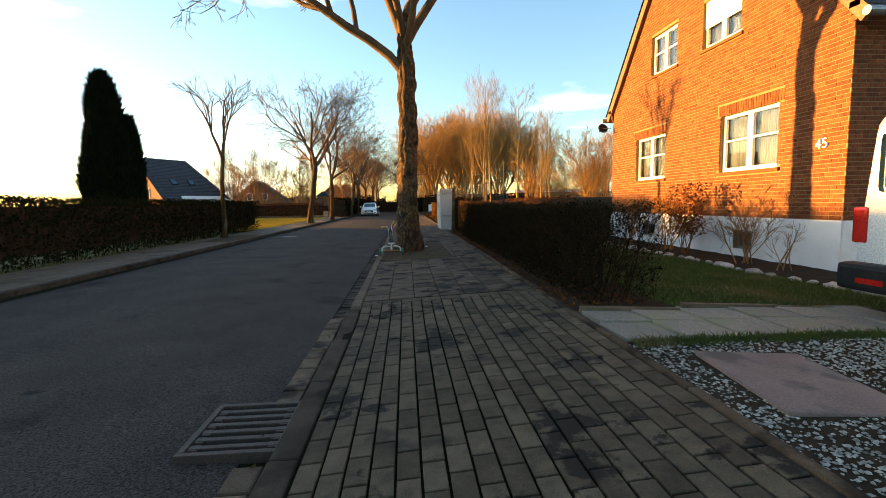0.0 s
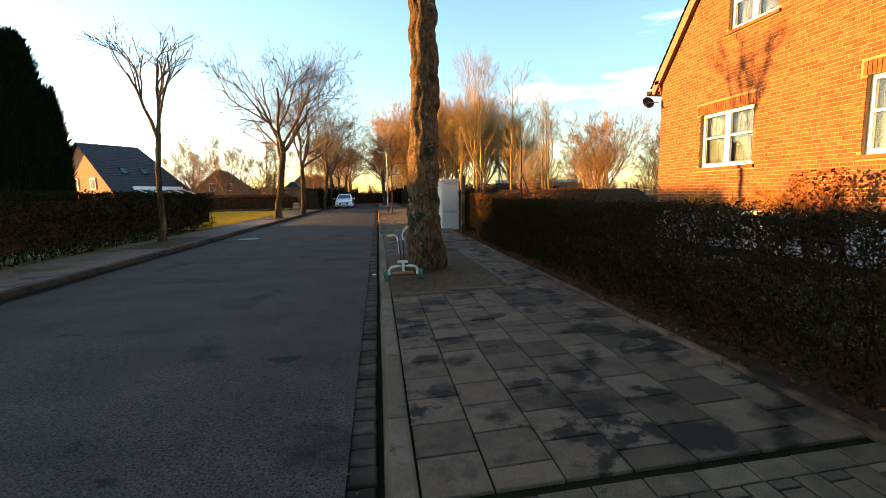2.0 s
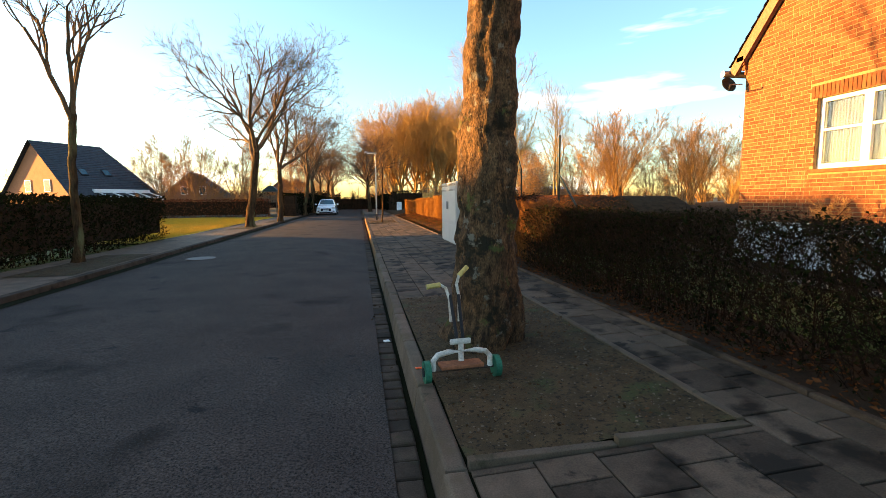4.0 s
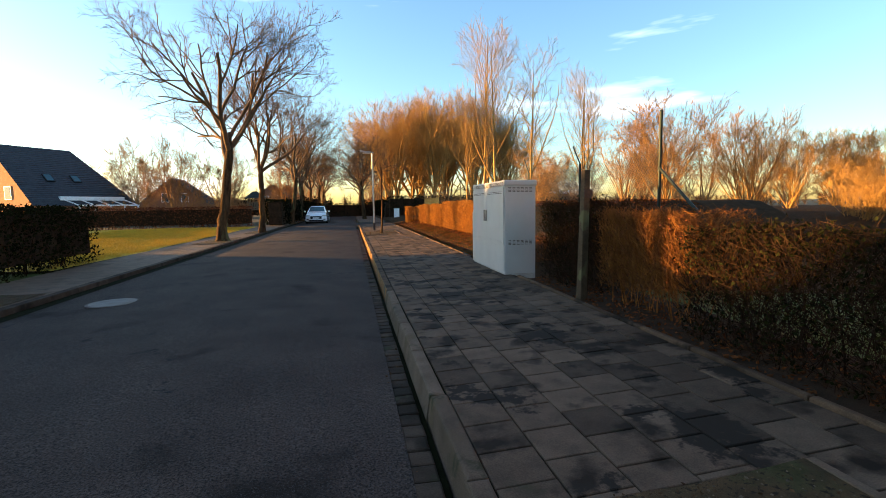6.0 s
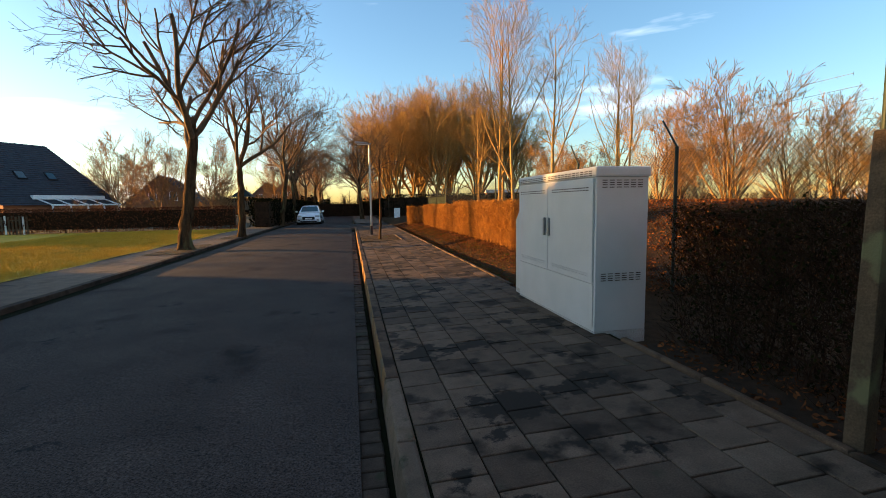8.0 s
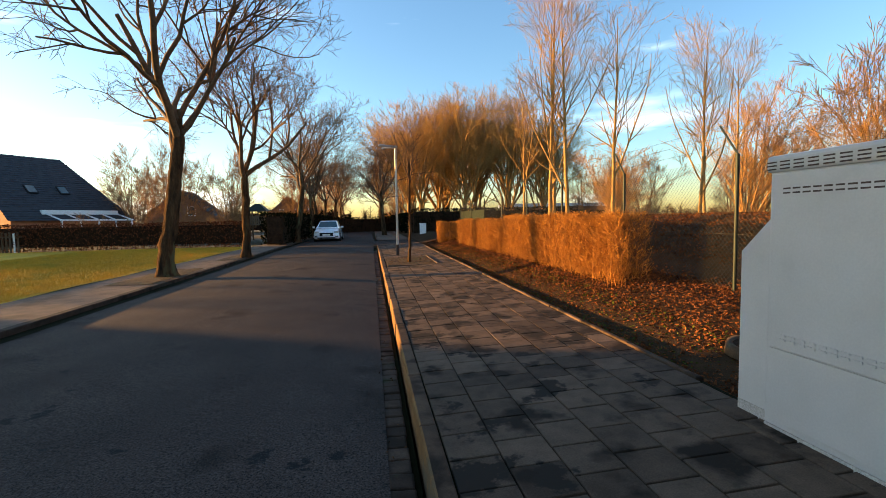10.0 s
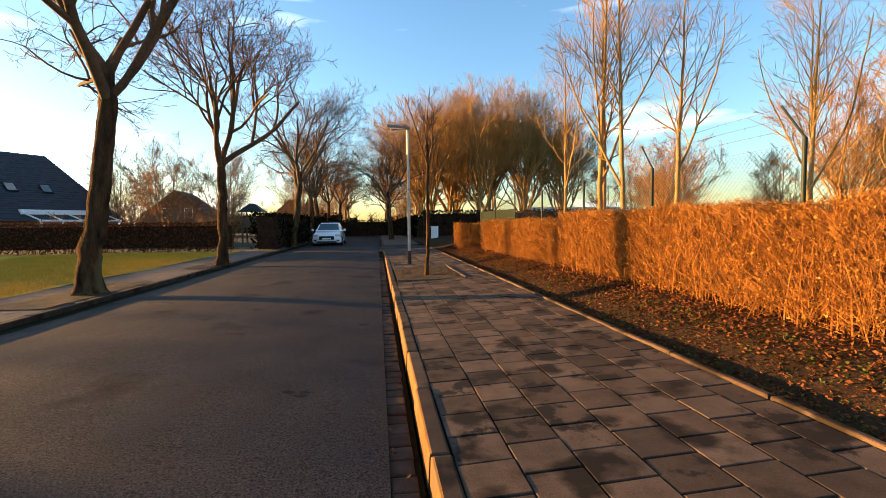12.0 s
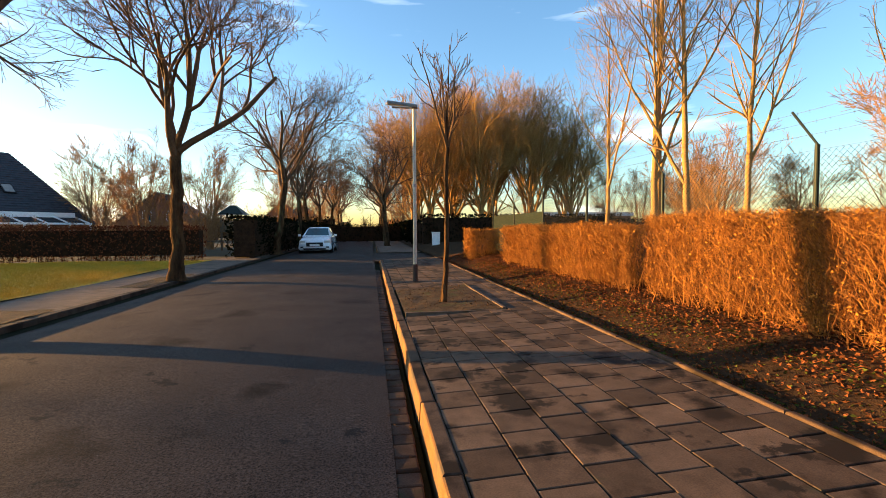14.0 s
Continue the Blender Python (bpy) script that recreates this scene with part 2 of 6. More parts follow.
M = dict(
    asphalt=mat("asphalt", (0.0593, 0.0452, 0.036), (0.0386, 0.0294, 0.0238), scale=1.5, fine=75, rough=0.85, bump=0.45, spec=0.08, grain=0.75, stain=(0.0124, 0.0091, 0.0067), stain_scale=0.9, stain_at=0.61, bump_dist=0.003),
    slab=mat("concrete_slab", (0.1035, 0.0706, 0.047), (0.0649, 0.0449, 0.0294), scale=7, fine=120, rough=0.85, bump=0.14, grain=0.22, rand=0.38, stain=(0.0179, 0.0128, 0.0084), stain_scale=2.6, stain_at=0.54),
    slab_far=mat("concrete_slab_far", (0.1035, 0.0706, 0.047), (0.0649, 0.0449, 0.0294), scale=7, fine=120, rough=0.85, bump=0.14, grain=0.22, island=0.38, stain=(0.0179, 0.0128, 0.0084), stain_scale=2.6, stain_at=0.54),
    paver=mat("concrete_paver", (0.1056, 0.0752, 0.0477), (0.0564, 0.0412, 0.0261), scale=9, fine=150, rough=0.85, bump=0.5, rand=0.3, stain=(0.0288, 0.0216, 0.0162), stain_scale=1.6, stain_at=0.6),
    paver_far=mat("concrete_paver_far", (0.1056, 0.0752, 0.0477), (0.0564, 0.0412, 0.0261), scale=9, fine=150, rough=0.85, bump=0.5, island=0.3, stain=(0.0288, 0.0216, 0.0162), stain_scale=1.6, stain_at=0.6),
    # low sun on the kerb's road face is put into this orange colour
    kerb_sunlit=mat("worn_kerb_concrete", (0.2, 0.108, 0.038), (0.13, 0.07, 0.026), scale=5, fine=130, rough=0.85, bump=0.4, rand=0.12, stain=(0.1, 0.075, 0.045), stain_scale=2.5),
    # real grime on the driveway kerb; on the left kerb it paints shade
    kerb_dirty_shaded=mat("dirty_kerb_concrete", (0.0621, 0.0439, 0.0294), (0.0304, 0.0214, 0.0143), scale=6, fine=130, rough=0.9, bump=0.4, rand=0.2, stain=(0.0166, 0.0118, 0.0076), stain_scale=2.2, stain_at=0.55),
    sett=mat("pale_gutter_sett", (0.1587, 0.107, 0.0689), (0.0966, 0.0642, 0.042), scale=8, fine=120, rand=0.35, bump=0.4, stain=(0.0248, 0.0171, 0.0109), stain_scale=3.0, stain_at=0.56),
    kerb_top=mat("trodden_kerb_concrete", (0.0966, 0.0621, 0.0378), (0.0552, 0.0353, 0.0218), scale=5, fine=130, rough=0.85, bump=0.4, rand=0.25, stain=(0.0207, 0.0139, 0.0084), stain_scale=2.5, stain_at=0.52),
    kerb=mat("kerb_concrete", (0.1311, 0.0931, 0.063), (0.0828, 0.0589, 0.0386), scale=5, fine=130, rough=0.85, bump=0.4, rand=0.15, stain=(0.0966, 0.0696, 0.0378), stain_scale=2.5),
    gutter=mat("gutter_stone", (0.069, 0.0449, 0.0294), (0.0345, 0.0235, 0.016), scale=8, fine=120, rand=0.3, bump=0.4, stain=(0.0221, 0.015, 0.0092), stain_scale=2.2, stain_at=0.52),
    joint=mat("joint_sand", (0.014, 0.0145, 0.006), (0.009, 0.009, 0.004), scale=12, spec=0.02, fine=200, bump=0.5),
    soil=mat("soil", (0.05, 0.034, 0.022), (0.03, 0.022, 0.015), scale=9, spec=0.02, fine=140, bump=1.0, bump_dist=0.01),
    bank=mat("leafy_earth", (0.06, 0.036, 0.019), (0.03, 0.02, 0.011), scale=5, fine=90, bump=1.0, bump_dist=0.012, spec=0.02),
    bedsoil=mat("trodden_soil", (0.085, 0.054, 0.025), (0.045, 0.031, 0.015), scale=7, fine=180, bump=1.0, bump_dist=0.008, stain=(0.05, 0.055, 0.02), stain_scale=2.5),
    grass=mat("winter_grass", (0.07, 0.09, 0.018), (0.04, 0.055, 0.011), scale=3, fine=120, bump=1.0, bump_dist=0.01, stain=(0.12, 0.1, 0.035), stain_scale=0.7),
    # the low sun's gold is put into this colour, far above plain grass
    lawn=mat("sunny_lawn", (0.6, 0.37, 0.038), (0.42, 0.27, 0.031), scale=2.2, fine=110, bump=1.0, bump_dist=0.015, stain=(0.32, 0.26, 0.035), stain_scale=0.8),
    field=mat("rough_ground", (0.07, 0.06, 0.03), (0.045, 0.04, 0.022), scale=0.6, fine=8, bump=0.6),
    leftpav=mat("grey_path", (0.1518, 0.107, 0.0756), (0.1035, 0.0749, 0.0521), scale=4, fine=110, bump=0.4, stain=(0.0828, 0.0589, 0.0378), stain_scale=1.0),
    brick=mat("red_brick", (0.17, 0.058, 0.023), (0.088, 0.03, 0.014), scale=14, fine=120, rand=0.28, bump=0.4),
    brick_far=mat("red_brick_far", (0.17, 0.058, 0.023), (0.088, 0.03, 0.014), scale=14, fine=120, island=0.28, bump=0.4),
    mortar=mat("mortar", (0.22, 0.15, 0.075), (0.16, 0.11, 0.056), scale=20, fine=150, bump=0.3),
    plaster=mat("white_plaster", (0.74, 0.74, 0.73), (0.66, 0.66, 0.65), scale=3, fine=60, bump=0.25, stain=(0.6, 0.6, 0.57), stain_scale=0.9),
    white=mat("white_paint", (0.82, 0.82, 0.8), (0.76, 0.76, 0.73), scale=5, rough=0.35, bump=0.05, spec=0.5),
    rooftile=mat("dark_roof_tile", (0.035, 0.028, 0.028), (0.022, 0.018, 0.018), scale=4, fine=40, rough=0.7, bump=0.3, island=0.25),
    greyroof=mat("slate_grey_tile", (0.045, 0.048, 0.055), (0.028, 0.03, 0.035), scale=3, fine=30, rough=0.5, bump=0.3, island=0.2),
    zinc=mat("zinc", (0.3, 0.3, 0.3), (0.22, 0.22, 0.22), rough=0.45, metal=0.8, bump=0.05),
    # near black, paints the darkness of unlit hollows
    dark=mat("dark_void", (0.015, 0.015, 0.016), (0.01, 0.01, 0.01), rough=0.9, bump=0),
    curtain=mat("curtain", (0.04, 0.05, 0.062), (0.028, 0.035, 0.045), scale=9, bump=0.1),
    cabinet=mat("grey_cabinet_paint", (0.46, 0.45, 0.42), (0.42, 0.41, 0.38), scale=3, fine=80, rough=0.45, bump=0.0, grain=0.03, stain=(0.37, 0.36, 0.33), stain_scale=1.5, stain_at=0.62),
    plinth=mat("cabinet_plinth", (0.42, 0.4, 0.36), (0.33, 0.31, 0.28), scale=5, fine=90, bump=0.2),
    bark=mat("bark", (0.105, 0.06, 0.028), (0.022, 0.015, 0.01), scale=9, spec=0.02, fine=45, rough=0.95, bump=1.0, stretch=(1, 1, 0.22), bump_dist=0.06, stain=(0.12, 0.11, 0.05), stain_scale=3.2, stain_at=0.58),
    twig=mat("twig_bark", (0.27, 0.145, 0.06), (0.16, 0.09, 0.04), scale=3, fine=20, rough=0.9, bump=0),
    birch=mat("pale_bark", (0.36, 0.22, 0.072), (0.21, 0.13, 0.048), scale=4, fine=30, rough=0.85, bump=0.4, stretch=(1, 1, 0.5)),
    hedge_twig=mat("hedge_twig", (0.33, 0.14, 0.024), (0.15, 0.064, 0.016), scale=6, fine=30, bump=0, island=0.4),
    red_twig=mat("reddish_hedge_twig", (0.2, 0.085, 0.022), (0.09, 0.04, 0.014), scale=6, fine=30, bump=0, spec=0.02, island=0.4),
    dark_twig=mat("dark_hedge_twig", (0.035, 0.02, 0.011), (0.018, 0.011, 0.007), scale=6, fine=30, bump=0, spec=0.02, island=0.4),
    leaf_or=leaf_mat("dry_hedge_leaf", (0.45, 0.2, 0.03), (0.28, 0.14, 0.02)),
    leaf_gr=leaf_mat("hedge_leaf_green", (0.018, 0.018, 0.006), (0.01, 0.012, 0.0045)),
    leaf_rd=leaf_mat("beech_leaf_brown", (0.16, 0.055, 0.025), (0.09, 0.034, 0.016)),
    leaf_dk=leaf_mat("evergreen_leaf", (0.01, 0.013, 0.006), (0.006, 0.008, 0.004)),
    weed=leaf_mat("weed_leaf", (0.07, 0.08, 0.015), (0.035, 0.045, 0.01)),
    litter=leaf_mat("fallen_leaf", (0.17, 0.062, 0.021), (0.06, 0.026, 0.012)),
    curb_lid=mat("manhole_concrete", (0.21, 0.2, 0.18), (0.15, 0.14, 0.125), scale=6, fine=90, bump=0.3),
    crumb=leaf_mat("leaf_crumbs", (0.1, 0.055, 0.028), (0.05, 0.03, 0.016)),
    grit=mat("soil_grit", (0.13, 0.1, 0.07), (0.07, 0.055, 0.04), scale=30, bump=0.2, island=0.5),
    screen=mat("screen_fabric", (0.014, 0.026, 0.017), (0.009, 0.018, 0.012), scale=20, rough=0.8, bump=0.3),
    wood_twig=mat("wood_twig_bark", (0.36, 0.205, 0.062), (0.22, 0.128, 0.042), scale=3, fine=20, rough=0.9, bump=0),
    bush_twig=mat("bush_twig_bark", (0.3, 0.165, 0.055), (0.17, 0.095, 0.036), scale=3, fine=20, rough=0.9, bump=0, island=0.3),
    street_twig=mat("street_twig_bark", (0.14, 0.085, 0.045), (0.07, 0.045, 0.026), scale=3, fine=20, rough=0.9, bump=0),
    gravel=mat("gravel", (0.3, 0.28, 0.24), (0.18, 0.165, 0.14), scale=30, bump=0.2, island=0.5),
    pale=mat("washed_concrete", (0.27, 0.235, 0.19), (0.17, 0.145, 0.115), scale=40, fine=130, bump=1.0, rand=0.12, stain=(0.2, 0.19, 0.13), stain_scale=2.5),
    plate=mat("manhole_plate", (0.2, 0.14, 0.12), (0.16, 0.11, 0.095), scale=4, fine=100, bump=0.3, stain=(0.1, 0.08, 0.07), stain_scale=3),
    iron=mat("cast_iron", (0.06, 0.05, 0.045), (0.09, 0.06, 0.045), scale=12, fine=80, rough=0.6, metal=0.5, bump=0.4),
    greenpost=mat("green_post_paint", (0.02, 0.03, 0.024), (0.013, 0.02, 0.016), scale=6, rough=0.5, bump=0.1),
    wire=mat("fence_wire", (0.05, 0.052, 0.05), (0.035, 0.037, 0.036), rough=0.5, metal=0.3, bump=0),
    concpost=mat("weathered_concrete_post", (0.085, 0.058, 0.034), (0.045, 0.033, 0.02), scale=8, fine=90, bump=0.6, stain=(0.1, 0.1, 0.05), stain_scale=5),
    pole=mat("lamp_pole_paint", (0.45, 0.44, 0.38), (0.38, 0.37, 0.32), rough=0.45, metal=0.3, bump=0.05),
    lamphead=mat("lamp_head_grey", (0.25, 0.25, 0.25), (0.2, 0.2, 0.2), rough=0.4, bump=0.02),
    carwhite=mat("white_car_paint", (0.78, 0.79, 0.8), (0.75, 0.76, 0.77), rough=0.2, bump=0, spec=0.5, clear=0.8),
    black=mat("black_plastic", (0.02, 0.02, 0.022), (0.015, 0.015, 0.016), rough=0.5, bump=0.05),
    tyre=mat("tyre_rubber", (0.02, 0.02, 0.02), (0.015, 0.015, 0.015), rough=0.85, bump=0.1),
    alloy=mat("alloy", (0.5, 0.5, 0.5), (0.4, 0.4, 0.4), rough=0.3, metal=0.9, bump=0),
    redlamp=mat("red_lens", (0.45, 0.02, 0.015), (0.35, 0.015, 0.01), rough=0.15, bump=0, spec=0.6),
    blue=mat("blue_plate", (0.02, 0.08, 0.45), (0.02, 0.07, 0.4), rough=0.4, bump=0),
    stone=mat("field_stone", (0.38, 0.34, 0.29), (0.25, 0.22, 0.18), scale=10, fine=60, rand=0.3, bump=0.6),
    wood=mat("grey_wood", (0.16, 0.12, 0.08), (0.1, 0.075, 0.05), scale=5, fine=40, stretch=(4, 4, 0.5), bump=0.4),
    far=mat("far_house_wall", (0.2, 0.11, 0.075), (0.16, 0.09, 0.06), scale=3, fine=20, bump=0.2),
    orange=mat("orange_plaster", (0.42, 0.19, 0.1), (0.36, 0.16, 0.085), scale=2, fine=30, bump=0.2),
    teal=mat("tinted_glass", (0.03, 0.07, 0.08), (0.025, 0.06, 0.07), rough=0.05, bump=0, spec=0.8),
    deckwood=mat("reddish_board", (0.3, 0.11, 0.05), (0.18, 0.07, 0.035), scale=9, bump=0.2),
    cream=mat("cream_rubber", (0.5, 0.38, 0.12), (0.4, 0.3, 0.1), rough=0.6, bump=0.1),
    greenwheel=mat("green_plastic", (0.03, 0.16, 0.09), (0.02, 0.1, 0.06), rough=0.5, bump=0.1),
    scrap=mat("orange_plastic", (0.85, 0.12, 0.02), (0.7, 0.1, 0.02), rough=0.5, bump=0),
    rust=mat("worn_white_steel", (0.6, 0.58, 0.53), (0.4, 0.33, 0.25), scale=14, rough=0.5, bump=0.2),
)
M["glass"] = glass_mat("window_glass")
M["lichen_bark"] = mat("lichen_bark", (0.15, 0.085, 0.04), (0.024, 0.015, 0.009), scale=22, fine=110, rough=0.95, bump=1.0, grain=0.6, stretch=(1, 1, 0.4), bump_dist=0.03)
patch(M["lichen_bark"], (0.022, 0.018, 0.011), 4.0, 0.54, 3)
patch(M["lichen_bark"], (0.03, 0.022, 0.014), 16.0, 0.58, 51)
patch(M["lichen_bark"], (0.17, 0.15, 0.115), 9.0, 0.61, 11)
patch(M["lichen_bark"], (0.075, 0.085, 0.025), 3.5, 0.6, 23)
patch(M["lichen_bark"], (0.36, 0.2, 0.03), 5.0, 0.66, 37)
for k in ("slab", "slab_far", "paver", "paver_far"):
    patch(M[k], (0.042, 0.04, 0.022), 3.2, 0.62, 5, 0.12)
    patch(M[k], (0.16, 0.14, 0.11), 9.0, 0.72, 17, 0.1)
    patch(M[k], (0.02, 0.0155, 0.011), 1.7, 0.56, 29, 0.035)
for k in ("kerb", "gutter"):
    patch(M[k], (0.035, 0.035, 0.016), 4.0, 0.58, 9, 0.1)
patch(M["asphalt"], (0.014, 0.0135, 0.013), 2.2, 0.64, 4, 0.03)
patch(M["asphalt"], (0.006, 0.006, 0.006), 48.0, 0.6, 21, 0.05)
patch(M["asphalt"], (0.1, 0.095, 0.088), 55.0, 0.66, 13, 0.04)
patch(M["asphalt"], (0.055, 0.053, 0.052), 130.0, 0.56, 31, 0.05)
patch(M["asphalt"], (0.01, 0.01, 0.0105), 95.0, 0.57, 43, 0.05)
patch(M["bedsoil"], (0.02, 0.015, 0.009), 34.0, 0.55, 6, 0.05)
patch(M["bedsoil"], (0.1, 0.068, 0.03), 40.0, 0.6, 2, 0.05)
patch(M["bedsoil"], (0.03, 0.032, 0.01), 2.4, 0.62, 14, 0.08)
patch(M["leftpav"], (0.04, 0.037, 0.03), 1.6, 0.6, 8, 0.1)


# ---------------------------------------------------------------- mesh helpers
def from_arrays(name, verts, faces, material, smooth=False):
    me = bpy.data.meshes.new(name)
    verts = np.asarray(verts, dtype=np.float32)
    faces = np.asarray(faces, dtype=np.int32)
    k = faces.shape[1]
    me.vertices.add(len(verts))
    me.vertices.foreach_set("co", verts.ravel())
    me.loops.add(faces.size)
    me.loops.foreach_set("vertex_index", faces.ravel())
    me.polygons.add(len(faces))
    me.polygons.foreach_set("loop_start", np.arange(0, faces.size, k, dtype=np.int32))
    me.polygons.foreach_set("use_smooth", np.full(len(faces), smooth, dtype=bool))
    me.update(calc_edges=True)
    me.validate()
    me.materials.append(material)
    return me


def thing(name, label, category, at=(0, 0, 0), group="", kind="", rz=0.0):
    ob = tagged(new(name), label, category, group, kind)
    ob.matrix_world = pose(*at, 0, 0, rz)
    return ob


def attach(ob, parent, label=""):
    ob.parent = parent
    return tagged(ob, label)


def mesh_ob(name, me, parent=None, label=""):
    ob = new(name, me)
    if parent is not None:
        attach(ob, parent, label)
    return ob


def bm_mesh(name, bm, material, smooth=False):
    me = bpy.data.meshes.new(name)
    bmesh.ops.recalc_face_normals(bm, faces=bm.faces)
    bm.to_mesh(me)
    bm.free()
    if smooth:
        for f in me.polygons:
            f.use_smooth = True
    me.materials.append(material)
    return me


def part(name, bm, material, parent=None, label="", smooth=False):
    return mesh_ob(name, bm_mesh(name, bm, material, smooth), parent, label)


def add_box(bm, x0, x1, y0, y1, z0, z1, bevel=0.0):
    r = bmesh.ops.create_cube(bm, size=1.0, matrix=Matrix.LocRotScale(((x0 + x1) / 2, (y0 + y1) / 2, (z0 + z1) / 2), None, (x1 - x0, y1 - y0, z1 - z0)))
    if bevel:
        ed = list({e for v in r["verts"] for e in v.link_edges})
        bmesh.ops.bevel(bm, geom=ed, offset=bevel, segments=2, affect="EDGES", profile=0.6)
    return r


def box_bm(x0, x1, y0, y1, z0, z1, bevel=0.0):
    bm = bmesh.new()
    add_box(bm, x0, x1, y0, y1, z0, z1, bevel)
    return bm


def add_cyl(bm, p0, p1, r0, r1=None, n=12):
    p0, p1 = Vector(p0), Vector(p1)
    d = p1 - p0
    q = d.to_track_quat("Z", "Y")
    bmesh.ops.create_cone(bm, cap_ends=True, segments=n, radius1=r0, radius2=r0 if r1 is None else r1, depth=d.length, matrix=Matrix.LocRotScale((p0 + p1) / 2, q, None))


def cyl_bm(p0, p1, r0, r1=None, n=12):
    bm = bmesh.new()
    add_cyl(bm, p0, p1, r0, r1, n)
    return bm


def tubes(p0, p1, r0, r1, sides=3):
    """Arrays of separate tapered sticks."""
    p0, p1 = np.asarray(p0, float), np.asarray(p1, float)
    n = len(p0)
    d = p1 - p0
    d /= np.linalg.norm(d, axis=1, keepdims=True) + 1e-9
    ref = np.where(np.abs(d[:, 2:3]) < 0.9, [[0, 0, 1.0]], [[1.0, 0, 0]])
    u = np.cross(d, ref)
    u /= np.linalg.norm(u, axis=1, keepdims=True) + 1e-9
    v = np.cross(d, u)
    a = np.arange(sides) * 2 * np.pi / sides
    ring = np.cos(a)[None, :, None] * u[:, None] + np.sin(a)[None, :, None] * v[:, None]
    r0 = np.broadcast_to(np.asarray(r0, float), (n,))[:, None, None]
    r1 = np.broadcast_to(np.asarray(r1, float), (n,))[:, None, None]
    vs = np.concatenate([p0[:, None] + ring * r0, p1[:, None] + ring * r1], 1).reshape(-1, 3)
    i = np.arange(sides)
    f = np.stack([i, (i + 1) % sides, (i + 1) % sides + sides, i + sides], 1)
    fs = (f[None] + (np.arange(n) * 2 * sides)[:, None, None]).reshape(-1, 4)
    return vs, fs


def chains(lines, radii, sides=5):
    """Connected tapered tubes along polylines: lines (N, K, 3), radii (N, K)."""
    n, k, _ = lines.shape
    d = np.gradient(lines, axis=1)
    d /= np.linalg.norm(d, axis=2, keepdims=True) + 1e-9
    ref = np.where(np.abs(d[:, :1, 2:3]) < 0.9, [[[0, 0, 1.0]]], [[[1.0, 0, 0]]])
    u = np.cross(d, np.broadcast_to(ref, d.shape))
    u /= np.linalg.norm(u, axis=2, keepdims=True) + 1e-9
    v = np.cross(d, u)
    a = np.arange(sides) * 2 * np.pi / sides
    vs = lines[:, :, None] + (np.cos(a)[None, None, :, None] * u[:, :, None] + np.sin(a)[None, None, :, None] * v[:, :, None]) * radii[:, :, None, None]
    i = np.arange(sides)
    f = np.stack([i, (i + 1) % sides, (i + 1) % sides + sides, i + sides], 1)
    fs = f[None, None] + (np.arange(n) * k * sides)[:, None, None, None] + (np.arange(k - 1) * sides)[None, :, None, None]
    return vs.reshape(-1, 3), fs.reshape(-1, 4)


def leaves(centres, size, rng, flat=0.0):
    """Small folded leaves: two triangles sharing a rib."""
    n = len(centres)
    d = rng.normal(size=(n, 3))
    d[:, 2] *= 1 - flat
    d /= np.linalg.norm(d, axis=1, keepdims=True)
    e = rng.normal(size=(n, 3))
    e[:, 2] *= 1 - flat
    e -= d * (e * d).sum(1, keepdims=True)
    e /= np.linalg.norm(e, axis=1, keepdims=True)
    up = np.cross(d, e)
    s = (size * rng.uniform(0.6, 1.3, n))[:, None]
    a = centres - d * s * 0.5
    b = centres + d * s * 0.5
    c1 = centres + e * s * 0.32 + up * s * 0.12
    c2 = centres - e * s * 0.32 + up * s * 0.12
    vs = np.stack([a, c1, b, c2], 1).reshape(-1, 3)
    k = np.arange(n)[:, None] * 4
    return vs, np.concatenate([k + [[0, 1, 2]], k + [[0, 2, 3]]])


def join(*sets):
    vs, fs, o = [], [], 0
    for v, f in sets:
        vs.append(v)
        fs.append(np.asarray(f) + o)
        o += len(v)
    return np.concatenate(vs), np.concatenate(fs)


# ---------------------------------------------------------------- trees
def sprout(lines, radii, rng, count, lo, hi, length, spread, up, k, taper=0.35, thick=0.6, wob=0.12):
    """Branches that leave the given ones."""
    n, kk, _ = lines.shape
    idx = np.repeat(np.arange(n), count)
    m = len(idx)
    t = rng.uniform(lo, hi, m) * (kk - 1)
    i = np.minimum(t.astype(int), kk - 2)
    fr = (t - i)[:, None]
    start = lines[idx, i] * (1 - fr) + lines[idx, i + 1] * fr
    rad = radii[idx, i] * (1 - fr[:, 0]) + radii[idx, i + 1] * fr[:, 0]
    d = lines[idx, i + 1] - lines[idx, i]
    d /= np.linalg.norm(d, axis=1, keepdims=True) + 1e-9
    side = rng.normal(size=(m, 3))
    side -= d * (side * d).sum(1, keepdims=True)
    side /= np.linalg.norm(side, axis=1, keepdims=True) + 1e-9
    ang = np.radians(rng.uniform(spread * 0.7, spread * 1.25, m))[:, None]
    dirs = d * np.cos(ang) + side * np.sin(ang)
    ln = length * rng.uniform(0.55, 1.15, m) * (1.15 - 0.55 * t / (kk - 1))
    out = np.zeros((m, k, 3))
    out[:, 0] = start
    for j in range(1, k):
        dirs = dirs + rng.normal(scale=wob, size=(m, 3)) + [0, 0, up]
        dirs /= np.linalg.norm(dirs, axis=1, keepdims=True)
        out[:, j] = out[:, j - 1] + dirs * (ln / (k - 1))[:, None]
    r = (rad * thick)[:, None] * np.linspace(1, taper, k)[None]
    return out, r


